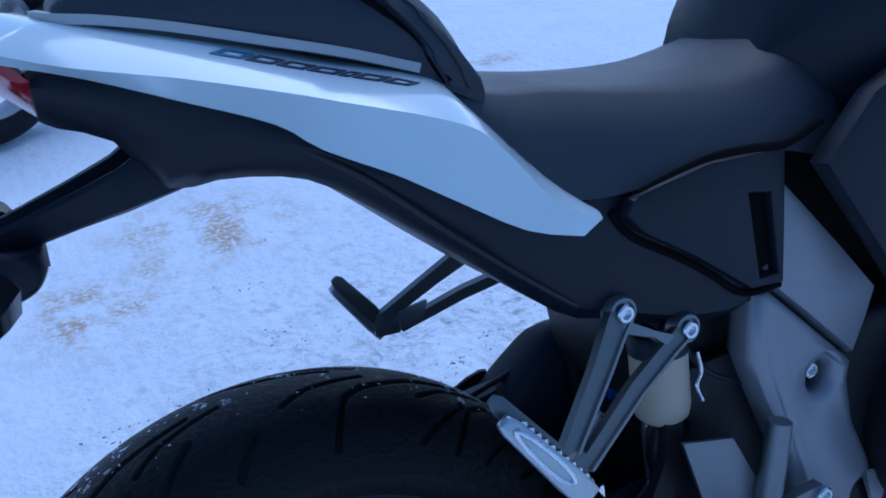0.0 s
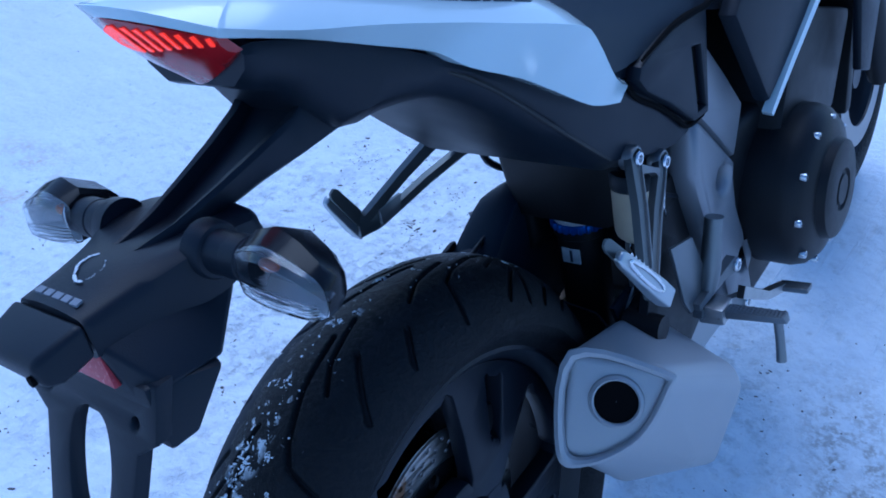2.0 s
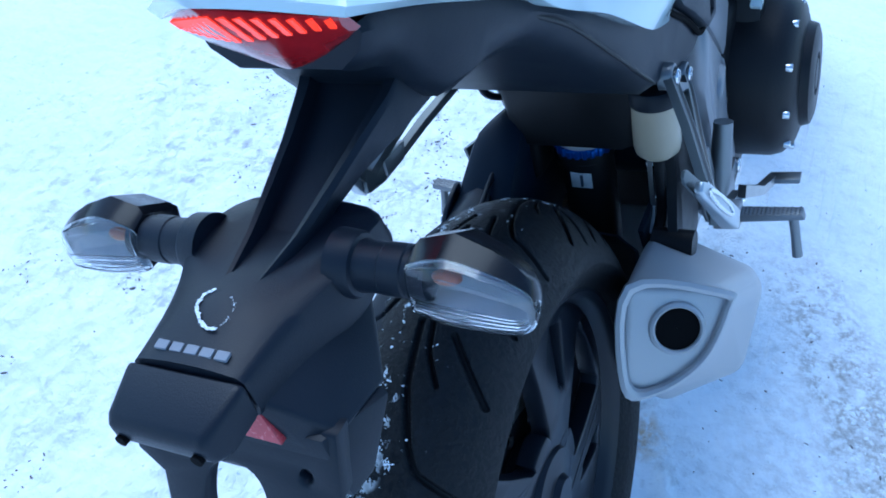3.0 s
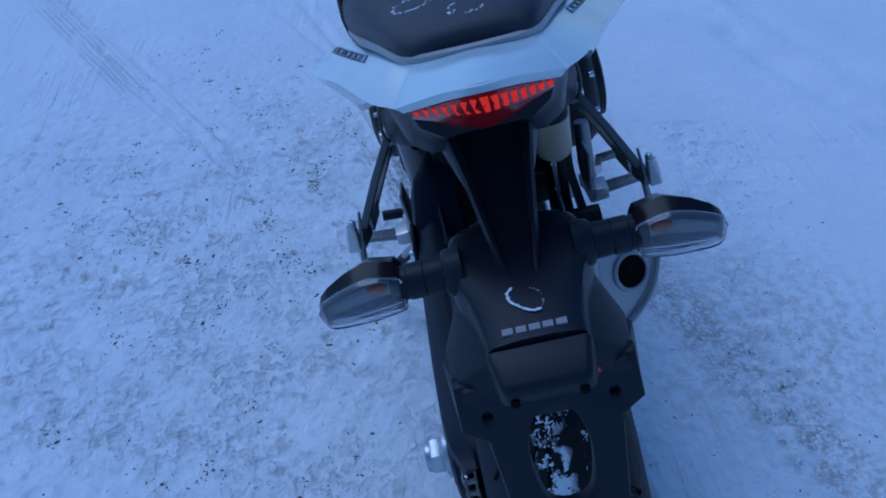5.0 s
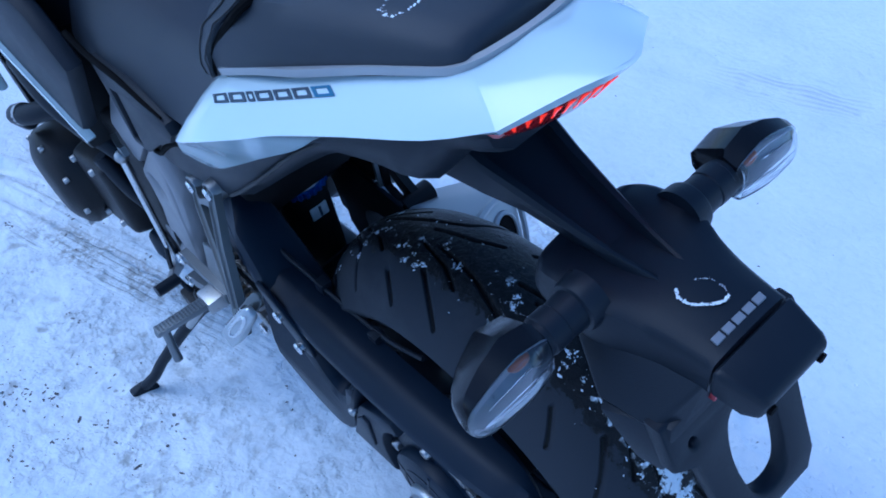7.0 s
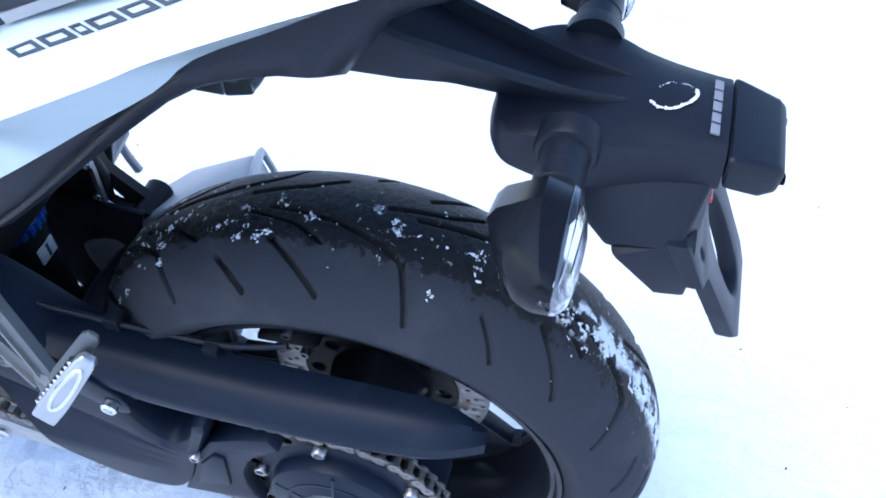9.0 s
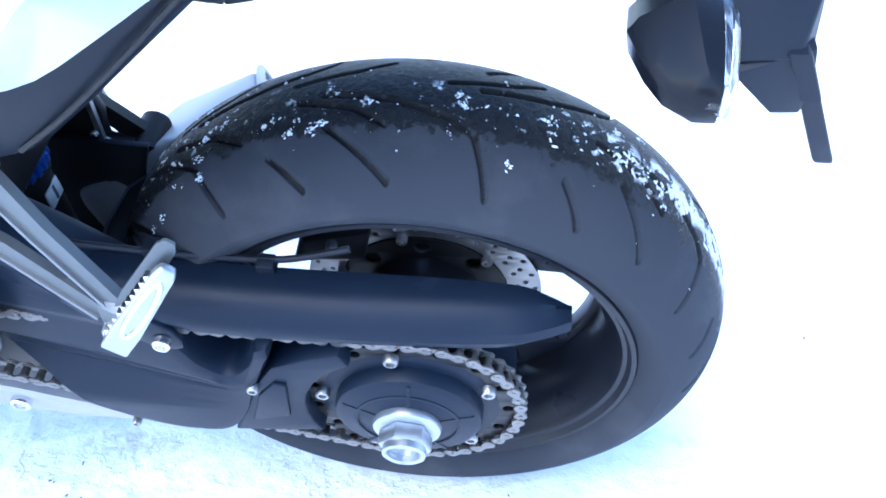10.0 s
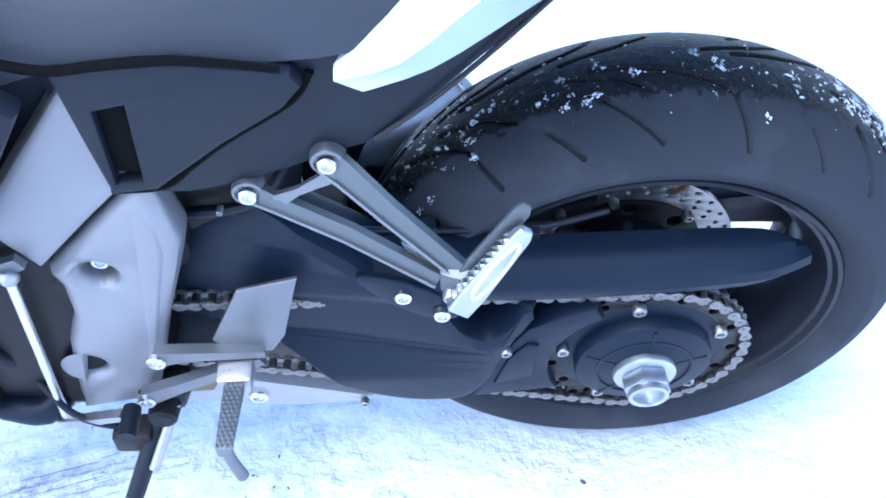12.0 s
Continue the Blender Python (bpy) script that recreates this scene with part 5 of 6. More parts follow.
def build_pillion_rest(s):
    """The forked passenger foot-rest bracket with its folded peg."""
    a, b = (0.299, s * 0.134, 0.653), (0.370, s * 0.130, 0.615)
    p = (0.197, s * 0.193, 0.578)
    up = Vector((0.2, s, 0.3)).normalized()

    def arm(name, path, width, parent, label=""):
        """A cast arm: a broad flat web with one raised lower edge."""
        pts = [Vector(q) for q in path]
        web = part(name, bar(pts, [w * 0.95 for w in width], 0.009, 0.002, up=up), CAST, parent, label)
        line = []
        for i, q in enumerate(pts):
            t = (pts[min(i + 1, len(pts) - 1)] - pts[max(i - 1, 0)]).normalized()
            side = t.cross(up)
            line.append(q + side.normalized() * (-1 if side.z > 0 else 1) * (width[i] / 2 - 0.0012) + up * 0.002)
        part("edge_rib", bar(line, 0.0028, 0.0105, 0.0010, up=up), ALU, web)
        return web

    br = arm("pillion_bracket", [a, (0.284, s * 0.143, 0.643), (0.252, s * 0.163, 0.619), p], [0.025, 0.023, 0.019, 0.016], bike, "cast aluminium pillion foot-rest bracket")
    arm("lower_arm", [b, (0.344, s * 0.141, 0.609), (0.288, s * 0.161, 0.592), (0.214, s * 0.190, 0.561)], [0.019, 0.016, 0.016, 0.014], br)
    for c in (a, b):
        part("eye", lathe([(0, s * 0.004), (0.0105, s * 0.004), (0.011, s * 0.007), (0.0135, s * 0.0065), (0.0145, s * 0.004), (0.0145, -s * 0.008), (0, -s * 0.008)], c, 28), ALU, br)
    part("web", bar([(0.345, s * 0.140, 0.612), (0.325, s * 0.143, 0.626), (0.294, s * 0.141, 0.642)], [0.012, 0.006, 0.012], 0.008, 0.002, up=up), ALU, br)
    part("gusset", hull([(0.245, s * 0.174, 0.592), (0.238, s * 0.176, 0.570), (0.212, s * 0.187, 0.560), (0.212, s * 0.187, 0.582), (0.245, s * 0.168, 0.592), (0.238, s * 0.170, 0.570), (0.212, s * 0.181, 0.560), (0.212, s * 0.181, 0.582)], 0.001), ALU, br)
    part("clevis", hull([(0.214, s * 0.184, 0.580), (0.214, s * 0.184, 0.554), (0.186, s * 0.196, 0.584), (0.184, s * 0.196, 0.552), (0.214, s * 0.198, 0.577), (0.214, s * 0.200, 0.554), (0.188, s * 0.208, 0.578), (0.186, s * 0.209, 0.552)], 0.004), CAST, br)
    bolt(br, (0.299, s * 0.141, 0.653), 0.0085, s)
    bolt(br, (0.370, s * 0.137, 0.615), 0.0085, s)
    tip, root = Vector((0.144, s * 0.196, 0.630)), Vector((0.201, s * 0.214, 0.550))
    n = Vector((-0.25, s * 0.85, 0.42)).normalized()
    w = (root - tip).normalized().cross(n).normalized()
    n = w.cross((root - tip).normalized()).normalized()
    n = n if n.y * s > 0 else -n
    pts = []
    for f, wide, thick in ((0.0, 0.0055, 0.004), (0.08, 0.0080, 0.005), (0.75, 0.0112, 0.0080), (1.0, 0.0105, 0.0085)):
        c = tip.lerp(root, f)
        pts += [c + w * wide * a + n * thick * b for a in (-1, 1) for b in (-1, 1)]
    peg = part("pillion_peg", hull(pts, 0.003, 3), ZINC, bike, "folded bare-metal pillion peg")
    oval = []
    for k in range(20):
        a = 2 * math.pi * k / 20
        c = tip.lerp(root, 0.45 + 0.33 * math.cos(a))
        oval.append(c + w * (0.0054 + 0.001 * math.cos(a)) * math.sin(a) + n * (0.0062 + 0.0022 * (0.45 + 0.33 * math.cos(a))))
    part("raised_oval", tube(oval + oval[:1], 0.0022, 8, 1), BRIGHT, peg)
    for k in range(10):
        f = 0.12 + 0.78 * (k + 0.5) / 10
        edge = 1 if w.x > 0 else -1
        c = tip.lerp(root, f) + w * edge * (0.0080 + 0.003 * f)
        along = (root - tip).normalized() * 0.0032
        part("tooth", hull([c + along + n * 0.004, c - along + n * 0.004, c + along - n * 0.004, c - along - n * 0.004, c + w * edge * 0.0035 + n * 0.003, c + w * edge * 0.0035 - n * 0.003], 0.0003, 1), BRIGHT, peg)
    shift = w * (1 if w.x > 0 else -1)
    back = []
    for f, wide in ((-0.13, 0.004), (-0.06, 0.0075), (0.55, 0.0095), (0.80, 0.007)):
        c = tip.lerp(root, f) + shift * 0.0075 - n * 0.011
        back += [c + w * wide * q + n * 0.0018 * r for q in (-1, 1) for r in (-1, 1)]
    part("back_plate", hull(back, 0.0012, 2), CAST, peg, "grey plate behind the peg")
    bolt(peg, (0.206, s * 0.205, 0.556), 0.006, s, STEEL)


build_pillion_rest(1)
build_pillion_rest(-1)


def build_controls():
    stand = part("side_stand", tube([(0.525, 0.135, 0.285), (0.565, 0.195, 0.215), (0.606, 0.256, 0.136), (0.622, 0.282, 0.098), (0.640, 0.304, 0.072)], [0.0125, 0.0105, 0.0095, 0.0095, 0.009], 14), PLASTIC, bike, "black steel side stand, folded down into the snow")
    part("stand_foot", hull([(0.630, 0.284, 0.064), (0.654, 0.286, 0.062), (0.636, 0.330, 0.072), (0.658, 0.331, 0.070), (0.630, 0.286, 0.053), (0.652, 0.288, 0.053), (0.637, 0.332, 0.062), (0.658, 0.333, 0.062), (0.638, 0.304, 0.080), (0.648, 0.306, 0.080)], 0.005, 3), PLASTIC, stand)
    part("stand_lug", hull([(0.500, 0.11, 0.310), (0.555, 0.11, 0.310), (0.500, 0.150, 0.305), (0.555, 0.150, 0.305), (0.505, 0.11, 0.265), (0.550, 0.11, 0.265), (0.510, 0.148, 0.268), (0.550, 0.148, 0.268)], 0.006), DARK, stand)
    part("stand_spring", tube([(0.515, 0.152, 0.290), (0.548, 0.20, 0.228)], 0.006, 10, 6), STEEL, stand)
    part("stand_switch", hull([(0.545, 0.150, 0.268), (0.590, 0.150, 0.268), (0.545, 0.180, 0.265), (0.590, 0.180, 0.265), (0.550, 0.150, 0.222), (0.595, 0.150, 0.225), (0.550, 0.178, 0.224), (0.595, 0.178, 0.226)], 0.005), DARK, stand)
    part("stand_pivot", lathe([(0, 0.172), (0.012, 0.172), (0.016, 0.168), (0.018, 0.150), (0.018, 0.12)], (0.528, 0, 0.285), 24), DARK, stand)
    part("switch_cable", tube([(0.57, 0.165, 0.262), (0.60, 0.170, 0.285), (0.63, 0.160, 0.300), (0.655, 0.140, 0.330)], 0.004, 8), PLASTIC, stand)
    # shift linkage
    rod = part("shift_rod", tube([(0.602, 0.150, 0.525), (0.624, 0.150, 0.394), (0.646, 0.150, 0.262)], 0.0058, 12), BRIGHT, bike, "chromed shift rod between two ball joints")
    for p, r in (((0.600, 0.150, 0.533), 0.010), ((0.647, 0.150, 0.255), 0.009)):
        b = bmesh.new()
        bmesh.ops.create_icosphere(b, subdivisions=3, radius=r, matrix=Matrix.Translation(p))
        part("ball_joint", b, STEEL, rod)
    part("crank", bar([(0.585, 0.145, 0.548), (0.602, 0.145, 0.540), (0.630, 0.140, 0.545)], [0.014, 0.018, 0.014], 0.008, 0.003, up=(0, 1, 0)), ALU, rod)
    lever = part("shift_lever", bar([(0.650, 0.150, 0.255), (0.610, 0.165, 0.285), (0.552, 0.185, 0.330)], [0.020, 0.014, 0.012], 0.010, 0.003, up=(0, 1, 0)), STEEL, bike)
    part("toe_pad", tube([(0.545, 0.178, 0.332), (0.543, 0.215, 0.336)], 0.0095, 14, 1), PLASTIC, lever)
    pedal = part("brake_pedal", bar([(0.50, -0.172, 0.36), (0.54, -0.19, 0.335), (0.585, -0.200, 0.324)], [0.018, 0.013, 0.012], 0.012, 0.003, up=(0, 1, 0)), STEEL, bike, "steel brake pedal")
    part("toe_plate", hull([(0.572, -0.195, 0.330), (0.592, -0.195, 0.330), (0.572, -0.238, 0.334), (0.592, -0.238, 0.334), (0.572, -0.195, 0.322), (0.592, -0.195, 0.322), (0.572, -0.238, 0.326), (0.592, -0.238, 0.326)], 0.002), ALU, pedal)
    part("master_cylinder", tube([(0.455, -0.158, 0.50), (0.440, -0.156, 0.43), (0.43, -0.155, 0.40)], [0.012, 0.014, 0.010], 14), ALU, bike)
    # brake fluid reservoir behind the right foot-rest bracket
    res = part("fluid_reservoir", lathe([(0, 0.513), (0.020, 0.513), (0.026, 0.519), (0.028, 0.528), (0.028, 0.585), (0, 0.585)], (0.362, -0.100, 0), 28, "z"), TAN, bike, "translucent tan brake fluid reservoir")
    part("cap", lathe([(0, 0.605), (0.026, 0.605), (0.029, 0.601), (0.029, 0.585), (0, 0.585)], (0.362, -0.100, 0), 28, "z"), PLASTIC, res)
    part("wire_clip", tube([(0.392, -0.120, 0.580), (0.394, -0.122, 0.560), (0.386, -0.124, 0.548), (0.392, -0.124, 0.530)], 0.0018, 6), BRIGHT, res)


build_controls()


# -- shock absorber and the dark works behind the wheel
def build_shock():
    c = (0.392, 0.0, 0)
    body = part("shock_absorber", lathe([(0, 0.26), (0.033, 0.26), (0.034, 0.447), (0.033, 0.487), (0.037, 0.490), (0.037, 0.501)], c, 36, "z"), DARK, bike, "shock absorber with a blue preload ring")
    notch = []
    for k in range(24):
        a = 2 * math.pi * k / 24
        for d, r in ((-0.09, 0.0375), (-0.05, 0.0405), (0.05, 0.0405), (0.09, 0.0375)):
            notch.append((0.392 + r * math.cos(a + d), r * math.sin(a + d)))
    part("preload_ring", plate(notch, 0.501, 0.512, 0.0008, axes="xy"), BLUE, body, "blue anodised notched ring")
    part("cap_ring", lathe([(0, 0.519), (0.034, 0.519), (0.036, 0.516), (0.036, 0.512)], c, 36, "z"), SILVER, body)
    part("shaft", tube([(0.392, 0, 0.515), (0.40, 0, 0.60)], 0.016, 16, 1), DARK, body)
    part("sticker", hull([(0.3580, -0.013, 0.476), (0.3580, 0.013, 0.476), (0.3580, -0.013, 0.454), (0.3580, 0.013, 0.454), (0.3600, -0.014, 0.476), (0.3600, 0.014, 0.476), (0.3600, -0.014, 0.454), (0.3600, 0.014, 0.454)], 0.0003, 1), STICKER, body, "silver printed sticker")
    part("sticker_bar", hull([(0.3574, -0.003, 0.474), (0.3574, 0.001, 0.474), (0.3574, -0.003, 0.456), (0.3574, 0.001, 0.456), (0.3584, 0.001, 0.456), (0.3584, -0.003, 0.474), (0.3584, 0.001, 0.474)], 0.0001, 1), LETTER_DARK, body)
    # battery box and electrics above, hoses and linkage
    part("battery_box", hull(both([(0.445, 0.112, 0.625), (0.50, 0.112, 0.62), (0.455, 0.10, 0.43), (0.50, 0.10, 0.40), (0.425, 0.06, 0.615)]), 0.008), DARK, bike)
    part("inner_tray", hull(both([(0.346, 0.060, 0.5235), (0.350, 0.085, 0.600), (0.350, 0.09, 0.640), (0.460, 0.09, 0.529), (0.460, 0.10, 0.64), (0.365, 0.085, 0.525)]), 0.003), DARK, bike)
    part("linkage_cover", hull([(0.352, 0.052, 0.545), (0.350, 0.092, 0.550), (0.450, 0.098, 0.550), (0.356, 0.050, 0.470), (0.352, 0.085, 0.440), (0.450, 0.090, 0.430), (0.400, 0.048, 0.470), (0.42, 0.05, 0.545)], 0.008, 3), DARK, bike)
    part("cable", tube([(0.33, 0.10, 0.64), (0.36, 0.112, 0.59), (0.40, 0.105, 0.56), (0.46, 0.10, 0.55)], 0.005, 8), PLASTIC, bike)
    part("cable", tube([(0.31, 0.085, 0.65), (0.37, 0.10, 0.60), (0.42, 0.09, 0.52), (0.48, 0.08, 0.50)], 0.0035, 8), PLASTIC, bike)
    part("cable", tube([(0.33, -0.10, 0.64), (0.37, -0.115, 0.60), (0.41, -0.11, 0.55), (0.46, -0.11, 0.52)], 0.004, 8), PLASTIC, bike)
    bolt(bike, (0.405, 0.118, 0.575), 0.003, 1, STEEL, "clip")
    # muffler hanger on the right
    hang = part("muffler_hanger", bar([(0.372, -0.115, 0.615), (0.362, -0.115, 0.55), (0.355, -0.118, 0.48), (0.322, -0.125, 0.425)], [0.030, 0.022, 0.020, 0.030], 0.012, 0.004, up=(0, 1, 0)), DARK, bike, "black bracket that carries the muffler")
    part("hanger_plate", plate([(0.50, 0.53), (0.38, 0.56), (0.352, 0.525), (0.338, 0.478), (0.343, 0.442), (0.308, 0.430), (0.300, 0.412), (0.335, 0.39), (0.36, 0.35), (0.42, 0.30), (0.50, 0.30)], -0.112, -0.098, 0.004, [ring_points(0.372, 0.50, 0.012, 14)], soft=2), DARK, hang)
    for p, r in (((0.350, -0.094, 0.505), 0.007), ((0.352, -0.094, 0.455), 0.006), ((0.392, -0.094, 0.530), 0.006)):
        bolt(hang, p, r, 1)
    part("hanger_arm", bar([(0.360, -0.094, 0.575), (0.345, -0.094, 0.50), (0.347, -0.094, 0.445), (0.322, -0.096, 0.420)], [0.010, 0.006, 0.006, 0.010], 0.006, 0.002), STEEL, hang)
    part("clamp", tube([(0.312, -0.10, 0.418), (0.312, -0.15, 0.418)], 0.017, 16, 1), DARK, hang)


build_shock()


def build_exhaust():
    rear = [(0.168, -0.108, 0.476), (0.206, -0.205, 0.452), (0.196, -0.214, 0.436), (0.160, -0.192, 0.384), (0.133, -0.140, 0.352), (0.116, -0.108, 0.368)]
    cen = sum((Vector(p) for p in rear), Vector()) / len(rear)
    u = (Vector(rear[0]) - Vector(rear[5])).normalized()
    v = (Vector(rear[1]) - Vector(rear[0])).normalized()
    nrm = u.cross(v).normalized()
    nrm = nrm if nrm.x < 0 else -nrm
    rear = [tuple(Vector(p) - nrm * (Vector(p) - cen).dot(nrm)) for p in rear]
    front = [(0.40, -0.08, 0.370), (0.395, -0.205, 0.318), (0.385, -0.218, 0.295), (0.32, -0.205, 0.215), (0.32, -0.12, 0.190), (0.34, -0.07, 0.20), (0.42, -0.11, 0.28)]
    mid = [(0.29, -0.100, 0.435), (0.30, -0.215, 0.394), (0.295, -0.228, 0.370), (0.24, -0.215, 0.290), (0.21, -0.13, 0.245), (0.21, -0.095, 0.26)]
    muf = part("muffler", hull(rear + front + mid, 0.014, 4), SILVER, bike, "stubby matt silver muffler with a round outlet")
    loops = []
    for shrink, off in ((1.0, 0.001), (1.0, 0.007), (0.93, 0.009), (0.86, 0.007), (0.83, 0.002)):
        loops.append([cen + (p - cen) * shrink + nrm * off for p in catmull([Vector(q) for q in rear], 5, True)])
    part("end_rim", loft(loops, caps=False), SILVER, muf)
    hole_c = cen + u * 0.010
    b = nrm.cross(u).normalized()

    def circle(r, off):
        return [hole_c + nrm * off + r * (math.cos(q) * u + math.sin(q) * b) for q in (2 * math.pi * k / 32 for k in range(32))]
    outlet = part("outlet", loft([circle(r, o) for r, o in ((0.031, 0.0), (0.030, 0.004), (0.0265, 0.006), (0.0245, 0.0045), (0.0245, 0.001))], caps=False), SILVER, muf)
    part("bore", loft([circle(r, o) for r, o in ((0.0248, 0.0016), (0.02, 0.0016), (0.0005, 0.0016))], caps=False), SHADE_SOOT, outlet)
    box = part("collector_box", hull([(0.300, 0.115, 0.212), (0.43, 0.122, 0.270), (0.52, 0.12, 0.285), (0.68, 0.10, 0.27), (0.70, 0.09, 0.20), (0.40, 0.10, 0.175), (0.31, 0.10, 0.185), (0.300, -0.08, 0.212), (0.43, -0.09, 0.270), (0.70, -0.09, 0.26), (0.70, -0.08, 0.18), (0.31, -0.08, 0.185)], 0.012, 3), SILVER, bike, "silver exhaust collector box under the engine")
    bolt(box, (0.434, 0.122, 0.246), 0.0115, 1)
    bolt(box, (0.314, 0.117, 0.212), 0.005, 1, STEEL)
    part("flange", hull([(0.47, 0.10, 0.30), (0.56, 0.10, 0.30), (0.47, 0.128, 0.295), (0.56, 0.128, 0.295), (0.48, 0.10, 0.26), (0.55, 0.10, 0.26), (0.48, 0.125, 0.265), (0.55, 0.125, 0.265)], 0.006), RUST, box)


build_exhaust()


def build_engine():
    eng = part("engine", hull(both([(0.52, 0.12, 0.30), (0.62, 0.14, 0.27), (0.90, 0.13, 0.27), (0.95, 0.13, 0.40), (0.84, 0.15, 0.56), (0.60, 0.13, 0.56), (0.52, 0.11, 0.48)]), 0.015, 3), DARK, bike, "black four-cylinder engine block")
    part("cylinder_head", hull(both([(0.66, 0.17, 0.52), (0.90, 0.17, 0.46), (0.98, 0.17, 0.60), (0.74, 0.17, 0.68)]), 0.012), DARK, eng)
    part("alternator_cover", lathe([(0, 0.222), (0.055, 0.222), (0.066, 0.218), (0.084, 0.208), (0.094, 0.195), (0.096, 0.12)], (0.900, 0, 0.335), 40), DARK, eng)
    part("sprocket_case", hull([(0.54, 0.12, 0.50), (0.68, 0.12, 0.50), (0.54, 0.125, 0.49), (0.67, 0.135, 0.49), (0.56, 0.12, 0.32), (0.70, 0.12, 0.31), (0.57, 0.122, 0.33), (0.69, 0.13, 0.32)], 0.012), DARK, eng)
    part("clutch_cover", lathe([(0, -0.240), (0.022, -0.240), (0.024, -0.236), (0.030, -0.236), (0.032, -0.240), (0.060, -0.240), (0.072, -0.236), (0.076, -0.224), (0.102, -0.216), (0.116, -0.202), (0.121, -0.186), (0.122, -0.12)], (0.718, 0, 0.418), 56), DARK, eng, "round black clutch cover ringed with bolts")
    for k in range(10):
        a = 2 * math.pi * k / 10
        bolt(eng, (0.715 + 0.105 * math.cos(a), -0.212, 0.415 + 0.105 * math.sin(a)), 0.006, -1, BRIGHT)
    for k in range(8):
        a = 2 * math.pi * k / 8 + 0.2
        bolt(eng, (0.900 + 0.088 * math.cos(a), 0.206, 0.335 + 0.086 * math.sin(a)), 0.0050, 1, STEEL)
    part("water_hose", tube([(0.64, 0.11, 0.42), (0.67, 0.14, 0.50), (0.75, 0.17, 0.56), (0.84, 0.17, 0.60)], 0.015, 12), PLASTIC, eng)
    part("water_hose", tube([(0.665, 0.12, 0.34), (0.680, 0.145, 0.40), (0.70, 0.16, 0.48)], 0.012, 12), PLASTIC, eng)
    part("starter_case", hull([(0.69, 0.12, 0.47), (0.82, 0.12, 0.45), (0.69, 0.175, 0.46), (0.81, 0.180, 0.44), (0.70, 0.12, 0.29), (0.83, 0.12, 0.27), (0.71, 0.172, 0.30), (0.82, 0.175, 0.28)], 0.014, 3), DARK, eng)
    part("water_hose", tube([(0.80, 0.15, 0.52), (0.85, 0.195, 0.505), (0.90, 0.205, 0.485), (0.94, 0.19, 0.44)], 0.017, 14), PLASTIC, eng)
    part("hose_clamp", tube([(0.862, 0.199, 0.502), (0.872, 0.201, 0.498)], 0.0185, 16, 1), STEEL, eng)
    part("sump", hull(both([(0.62, 0.12, 0.28), (0.92, 0.12, 0.26), (0.66, 0.09, 0.20), (0.88, 0.09, 0.20)]), 0.015, 3), DARK, eng)
    for p in ((0.73, 0.178, 0.44), (0.80, 0.181, 0.43), (0.74, 0.176, 0.315), (0.805, 0.178, 0.30)):
        bolt(eng, p, 0.006, 1, STEEL)
    part("case_elbow", tube([(0.645, 0.12, 0.285), (0.665, 0.145, 0.275), (0.71, 0.14, 0.28)], 0.018, 14), ARM, eng)
    part("lower_cowl", bar([(0.56, 0.10, 0.285), (0.70, 0.13, 0.27), (0.86, 0.12, 0.27)], [0.05, 0.06, 0.05], 0.012, 0.004), SILVER, eng)
    for s in (1, -1):
        part("radiator_shroud", plate([(0.92, 0.52), (0.97, 0.50), (1.02, 0.62), (1.02, 0.80), (0.95, 0.84), (0.90, 0.70)], 0.19, 0.205, 0.005, move=lambda x, y, z, s=s: (x, s * y, z)), WHITE if s > 0 else PLASTIC, eng)
    part("radiator", hull(both([(0.97, 0.17, 0.42), (1.00, 0.17, 0.42), (1.06, 0.17, 0.78), (1.03, 0.17, 0.78)]), 0.006), DARK, eng)


build_engine()


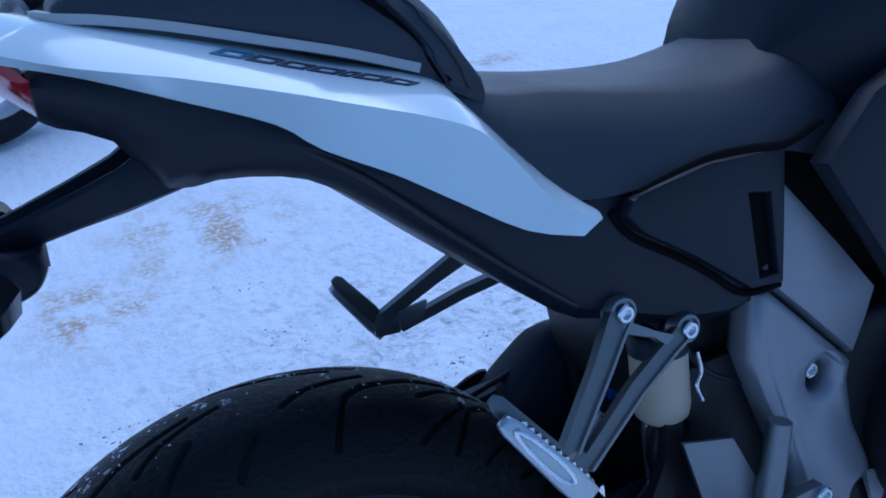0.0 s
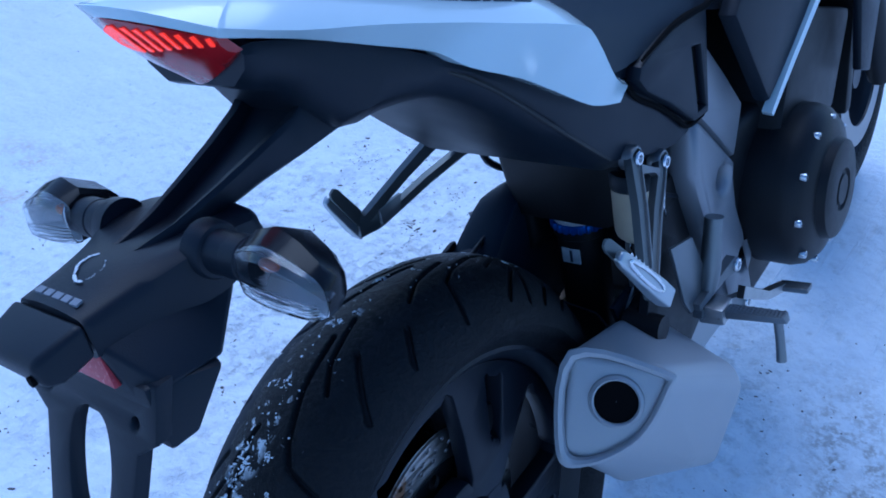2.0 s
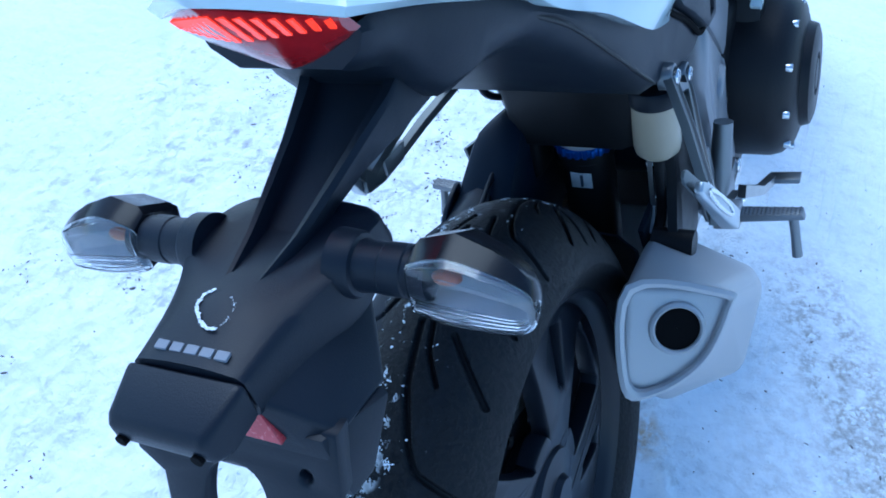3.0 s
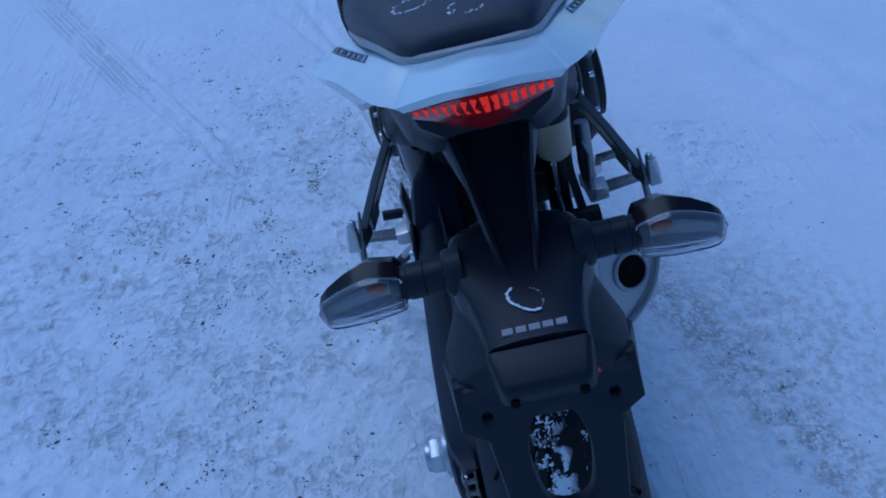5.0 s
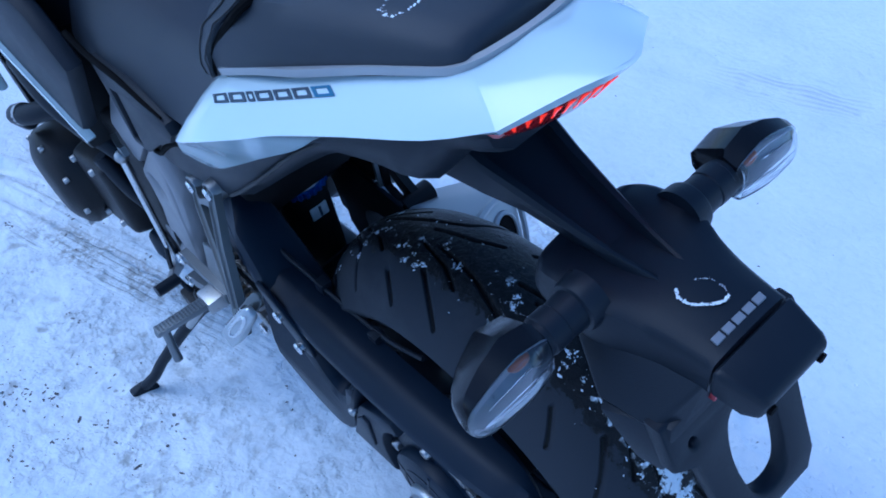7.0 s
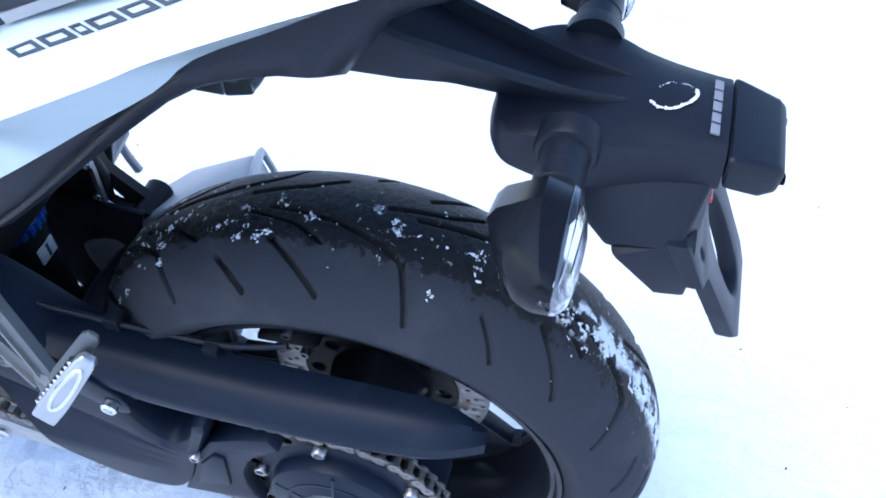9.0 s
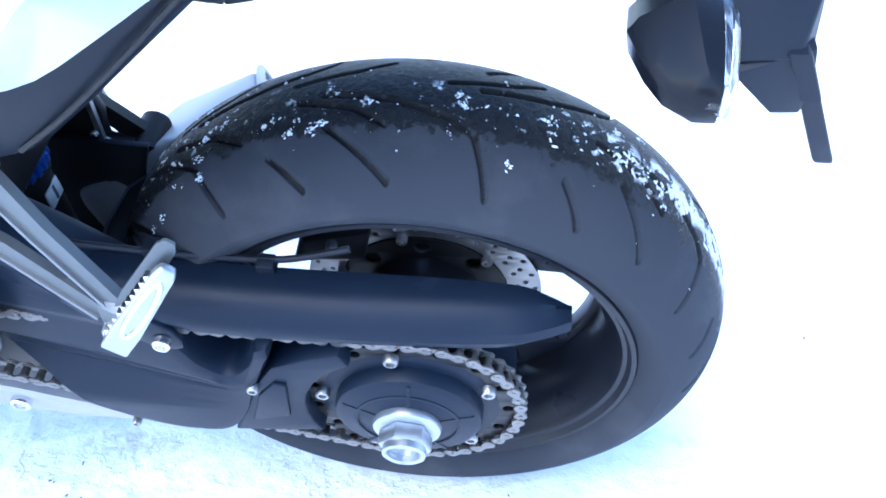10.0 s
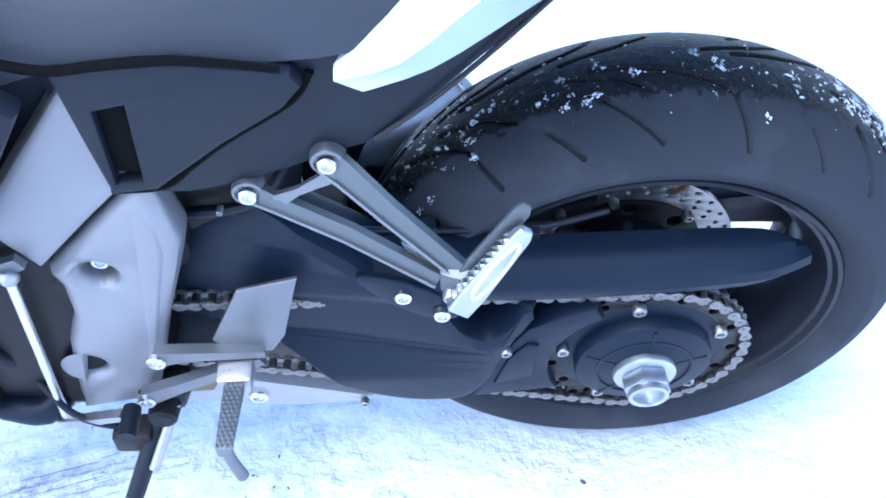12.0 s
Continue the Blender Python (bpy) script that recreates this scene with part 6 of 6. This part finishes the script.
def build_front():
    c = (1.445, 0.0, 0.302)
    rim = part("front_wheel", lathe([(0.226, 0.046), (0.221, 0.049), (0.208, 0.038), (0.197, 0.0), (0.208, -0.038), (0.221, -0.049), (0.226, -0.046), (0.205, 0.0)], c, 72, closed=True), RIM, bike, "dark front wheel")
    part("tyre", tyre_mesh("tyre", RUBBER_PLAIN, 0.302, 0.060, 0.224, 0.045, False, 120, c), RUBBER_PLAIN, rim)
    for k in range(4):
        a = 0.4 + k * math.pi / 2
        part("spoke", bar([(c[0] + r * math.cos(a), 0, c[2] + r * math.sin(a)) for r in (0.03, 0.12, 0.205)], [0.03, 0.024, 0.03], 0.026, 0.005), RIM, rim)
    part("hub", lathe([(0, 0.06), (0.03, 0.06), (0.03, -0.06), (0, -0.06)], c, 24), RIM, rim)
    fork = part("fork", bar([(1.15, 0.0, 0.98), (1.13, 0.0, 1.01)], 0.05, 0.24, 0.01), DARK, bike, "black front fork")
    for s in (1, -1):
        part("fork_leg", tube([(1.45, s * 0.105, 0.30), (1.36, s * 0.105, 0.46), (1.12, s * 0.105, 1.02)], [0.026, 0.028, 0.024], 16, 1), DARK, fork)
        part("grip", tube([(1.03, s * 0.22, 1.06), (0.98, s * 0.37, 1.05)], 0.017, 12, 1), PLASTIC, fork)
        part("disc", lathe([(0.155, s * 0.068), (0.155, s * 0.073), (0.11, s * 0.073), (0.11, s * 0.068)], c, 48, closed=True), DISC, rim)
    part("handlebar", tube([(1.03, 0.22, 1.06), (1.09, 0.10, 1.05), (1.09, -0.10, 1.05), (1.03, -0.22, 1.06)], 0.013, 12), DARK, fork)
    part("mudguard", shell(loft([[(c[0] + 0.322 * math.cos(a), y, c[2] + 0.322 * math.sin(a) - abs(y) * 0.25) for y in (-0.07, -0.035, 0, 0.035, 0.07)] for a in (radians(25 + 120 * k / 12) for k in range(13))], closed=False), 0.003), WHITE, fork)
    part("headlight", hull(both([(1.22, 0.08, 1.00), (1.30, 0.06, 0.96), (1.32, 0.05, 0.84), (1.22, 0.08, 0.82), (1.16, 0.07, 0.9)]), 0.02, 3), WHITE, fork)


build_front()


# ---- a second machine parked behind ----
def build_neighbour():
    other = tagged(new("motorcycle"), "dark motorcycle parked further off on the snow", "motorcycle")
    other.matrix_world = pose(-0.20, 2.62, 0.004, -9, 0, 30)
    c = (0.0, 0.0, 0.308)
    rim = part("wheel", lathe([(0.226, 0.056), (0.221, 0.060), (0.205, 0.05), (0.196, 0.0), (0.205, -0.05), (0.221, -0.060), (0.226, -0.056), (0.20, 0.0)], c, 64, closed=True), SILVER, other, "silver-lipped alloy wheel")
    part("tyre", tyre_mesh("tyre", RUBBER_PLAIN, 0.308, 0.075, 0.224, 0.056, False, 120, c), RUBBER_PLAIN, rim)
    for k in range(5):
        a = 0.5 + k * 2 * math.pi / 5
        part("spoke", bar([(r * math.cos(a), 0, 0.308 + r * math.sin(a)) for r in (0.03, 0.12, 0.205)], [0.03, 0.026, 0.03], 0.026, 0.005), SILVER, rim)
    part("hub", lathe([(0, 0.07), (0.05, 0.07), (0.05, -0.07), (0, -0.07)], c, 24), DARK, rim)
    part("brake_disc", lathe([(0.12, -0.062), (0.12, -0.067), (0.08, -0.067), (0.08, -0.062)], c, 48, closed=True), DISC, rim)
    part("body", hull(both([(-0.15, 0.10, 0.80), (0.20, 0.12, 0.70), (0.60, 0.14, 0.62), (1.1, 0.15, 0.7), (1.1, 0.14, 1.0), (0.5, 0.13, 0.86), (-0.3, 0.07, 0.92)]), 0.03, 3), PLASTIC, other)
    part("engine", hull(both([(0.50, 0.15, 0.26), (1.0, 0.15, 0.20), (1.05, 0.17, 0.5), (0.6, 0.16, 0.65)]), 0.03, 3), DARK, other)
    part("swingarm", bar([(0.0, -0.09, 0.308), (0.5, -0.11, 0.42)], 0.06, 0.03, 0.01), DARK, other)
    part("side_stand", bar([(0.88, 0.13, 0.32), (0.95, 0.37, 0.065)], [0.03, 0.024], 0.02, 0.005, up=(1, 0, 0)), DARK, other)
    part("front_wheel", lathe([(0.226, 0.046), (0.221, 0.049), (0.205, 0.0), (0.221, -0.049), (0.226, -0.046)], (1.42, 0, 0.30), 48), SILVER, other)
    part("front_tyre", tyre_mesh("tyre", RUBBER_PLAIN, 0.302, 0.060, 0.224, 0.045, False, 96, (1.42, 0, 0.302)), RUBBER_PLAIN, other)
    part("fork", bar([(1.42, 0.0, 0.60), (1.12, 0.0, 1.05)], 0.05, 0.22, 0.01), DARK, other)
    for s in (1, -1):
        part("fork_leg", tube([(1.42, s * 0.09, 0.30), (1.12, s * 0.09, 1.03)], 0.026, 14, 1), DARK, other)


build_neighbour()


def build_crumbs():
    """Loose crumbs and chips of snow thrown up by wheels and boots."""
    spots = []
    for _ in range(120):
        cx, cy, wide = random.gauss(0.95, 0.65), random.gauss(0.85, 0.5), random.uniform(0.02, 0.09)
        for _ in range(random.randint(8, 22)):
            spots.append((random.gauss(cx, wide), random.gauss(cy, wide), random.uniform(0.0015, 0.0045)))
    for _ in range(1500):
        x = random.uniform(-0.3, 1.3)
        spots.append((x, random.gauss(-0.46 - 0.12 * (x - 0.3), 0.10), random.uniform(0.002, 0.006)))
    for _ in range(1800):
        spots.append((random.uniform(-0.9, 2.6), random.uniform(-1.7, 2.6), random.uniform(0.0015, 0.004)))
    octa = [(1, 0, 0), (0, 1, 0), (-1, 0, 0), (0, -1, 0), (0, 0, 1), (0, 0, -0.6)]
    tris = [(0, 1, 4), (1, 2, 4), (2, 3, 4), (3, 0, 4), (1, 0, 5), (2, 1, 5), (3, 2, 5), (0, 3, 5)]
    verts, faces = [], []
    for x, y, size in spots:
        if math.hypot(x, y * 1.2) < 0.16:
            continue
        turn, base, z = random.uniform(0, 6.3), len(verts), ground_height(x, y)
        long, tall = random.uniform(1.0, 2.0), random.uniform(0.35, 0.8)
        for a, b, c in octa:
            j = random.uniform(0.75, 1.25) * size
            u, v = a * j * long, b * j
            verts.append((x + u * math.cos(turn) - v * math.sin(turn), y + u * math.sin(turn) + v * math.cos(turn), z + c * j * tall))
        faces += [tuple(base + k for k in t) for t in tris]
    me = bpy.data.meshes.new("snow_crumbs")
    me.from_pydata(verts, [], faces)
    me.materials.append(CLUMP)
    tagged(new("snow_crumbs", me), "loose white crumbs of snow lying on packed snow", "snow", kind="stuff")


build_crumbs()


# ---- litter on the snow ----
def build_litter():
    """Grit, bark crumbs and twigs frozen into the snow."""
    bm = bmesh.new()
    spots = []
    for _ in range(130):
        cx, cy, wide = random.gauss(0.85, 0.50), random.gauss(0.62, 0.26), random.uniform(0.01, 0.05)
        for _ in range(random.randint(4, 16)):
            spots.append((random.gauss(cx, wide), random.gauss(cy, wide * 0.6)))
    for _ in range(140):
        spots.append((random.gauss(0.45, 0.28), random.gauss(-0.42, 0.22)))
    for _ in range(110):
        spots.append((random.uniform(-0.8, 2.6), random.uniform(-1.6, 3.0)))
    for x, y in spots:
        if math.hypot(x, (y - 0.0) * 1.2) < 0.12:
            continue
        z = ground_height(x, y)
        size = random.uniform(0.0007, 0.0019) if random.random() < 0.95 or y < 0.1 else random.uniform(0.002, 0.0034)
        stretch = random.uniform(1, 3.2)
        bmesh.ops.create_icosphere(bm, subdivisions=1, radius=size, matrix=Matrix.Translation((x, y, z + size * 0.2)) @ pose(0, 0, 0, 0, 0, random.uniform(0, 360)) @ Matrix.Diagonal((stretch, 1, 0.6, 1)))
    ob = new("grit", smooth_mesh(bm, "grit", material("grit", (0.10, 0.10, 0.105), 0.8, vary=0.5, scale=300)))
    tagged(ob, "dark grit and bark crumbs scattered over snow", "grit", kind="stuff")


build_litter()
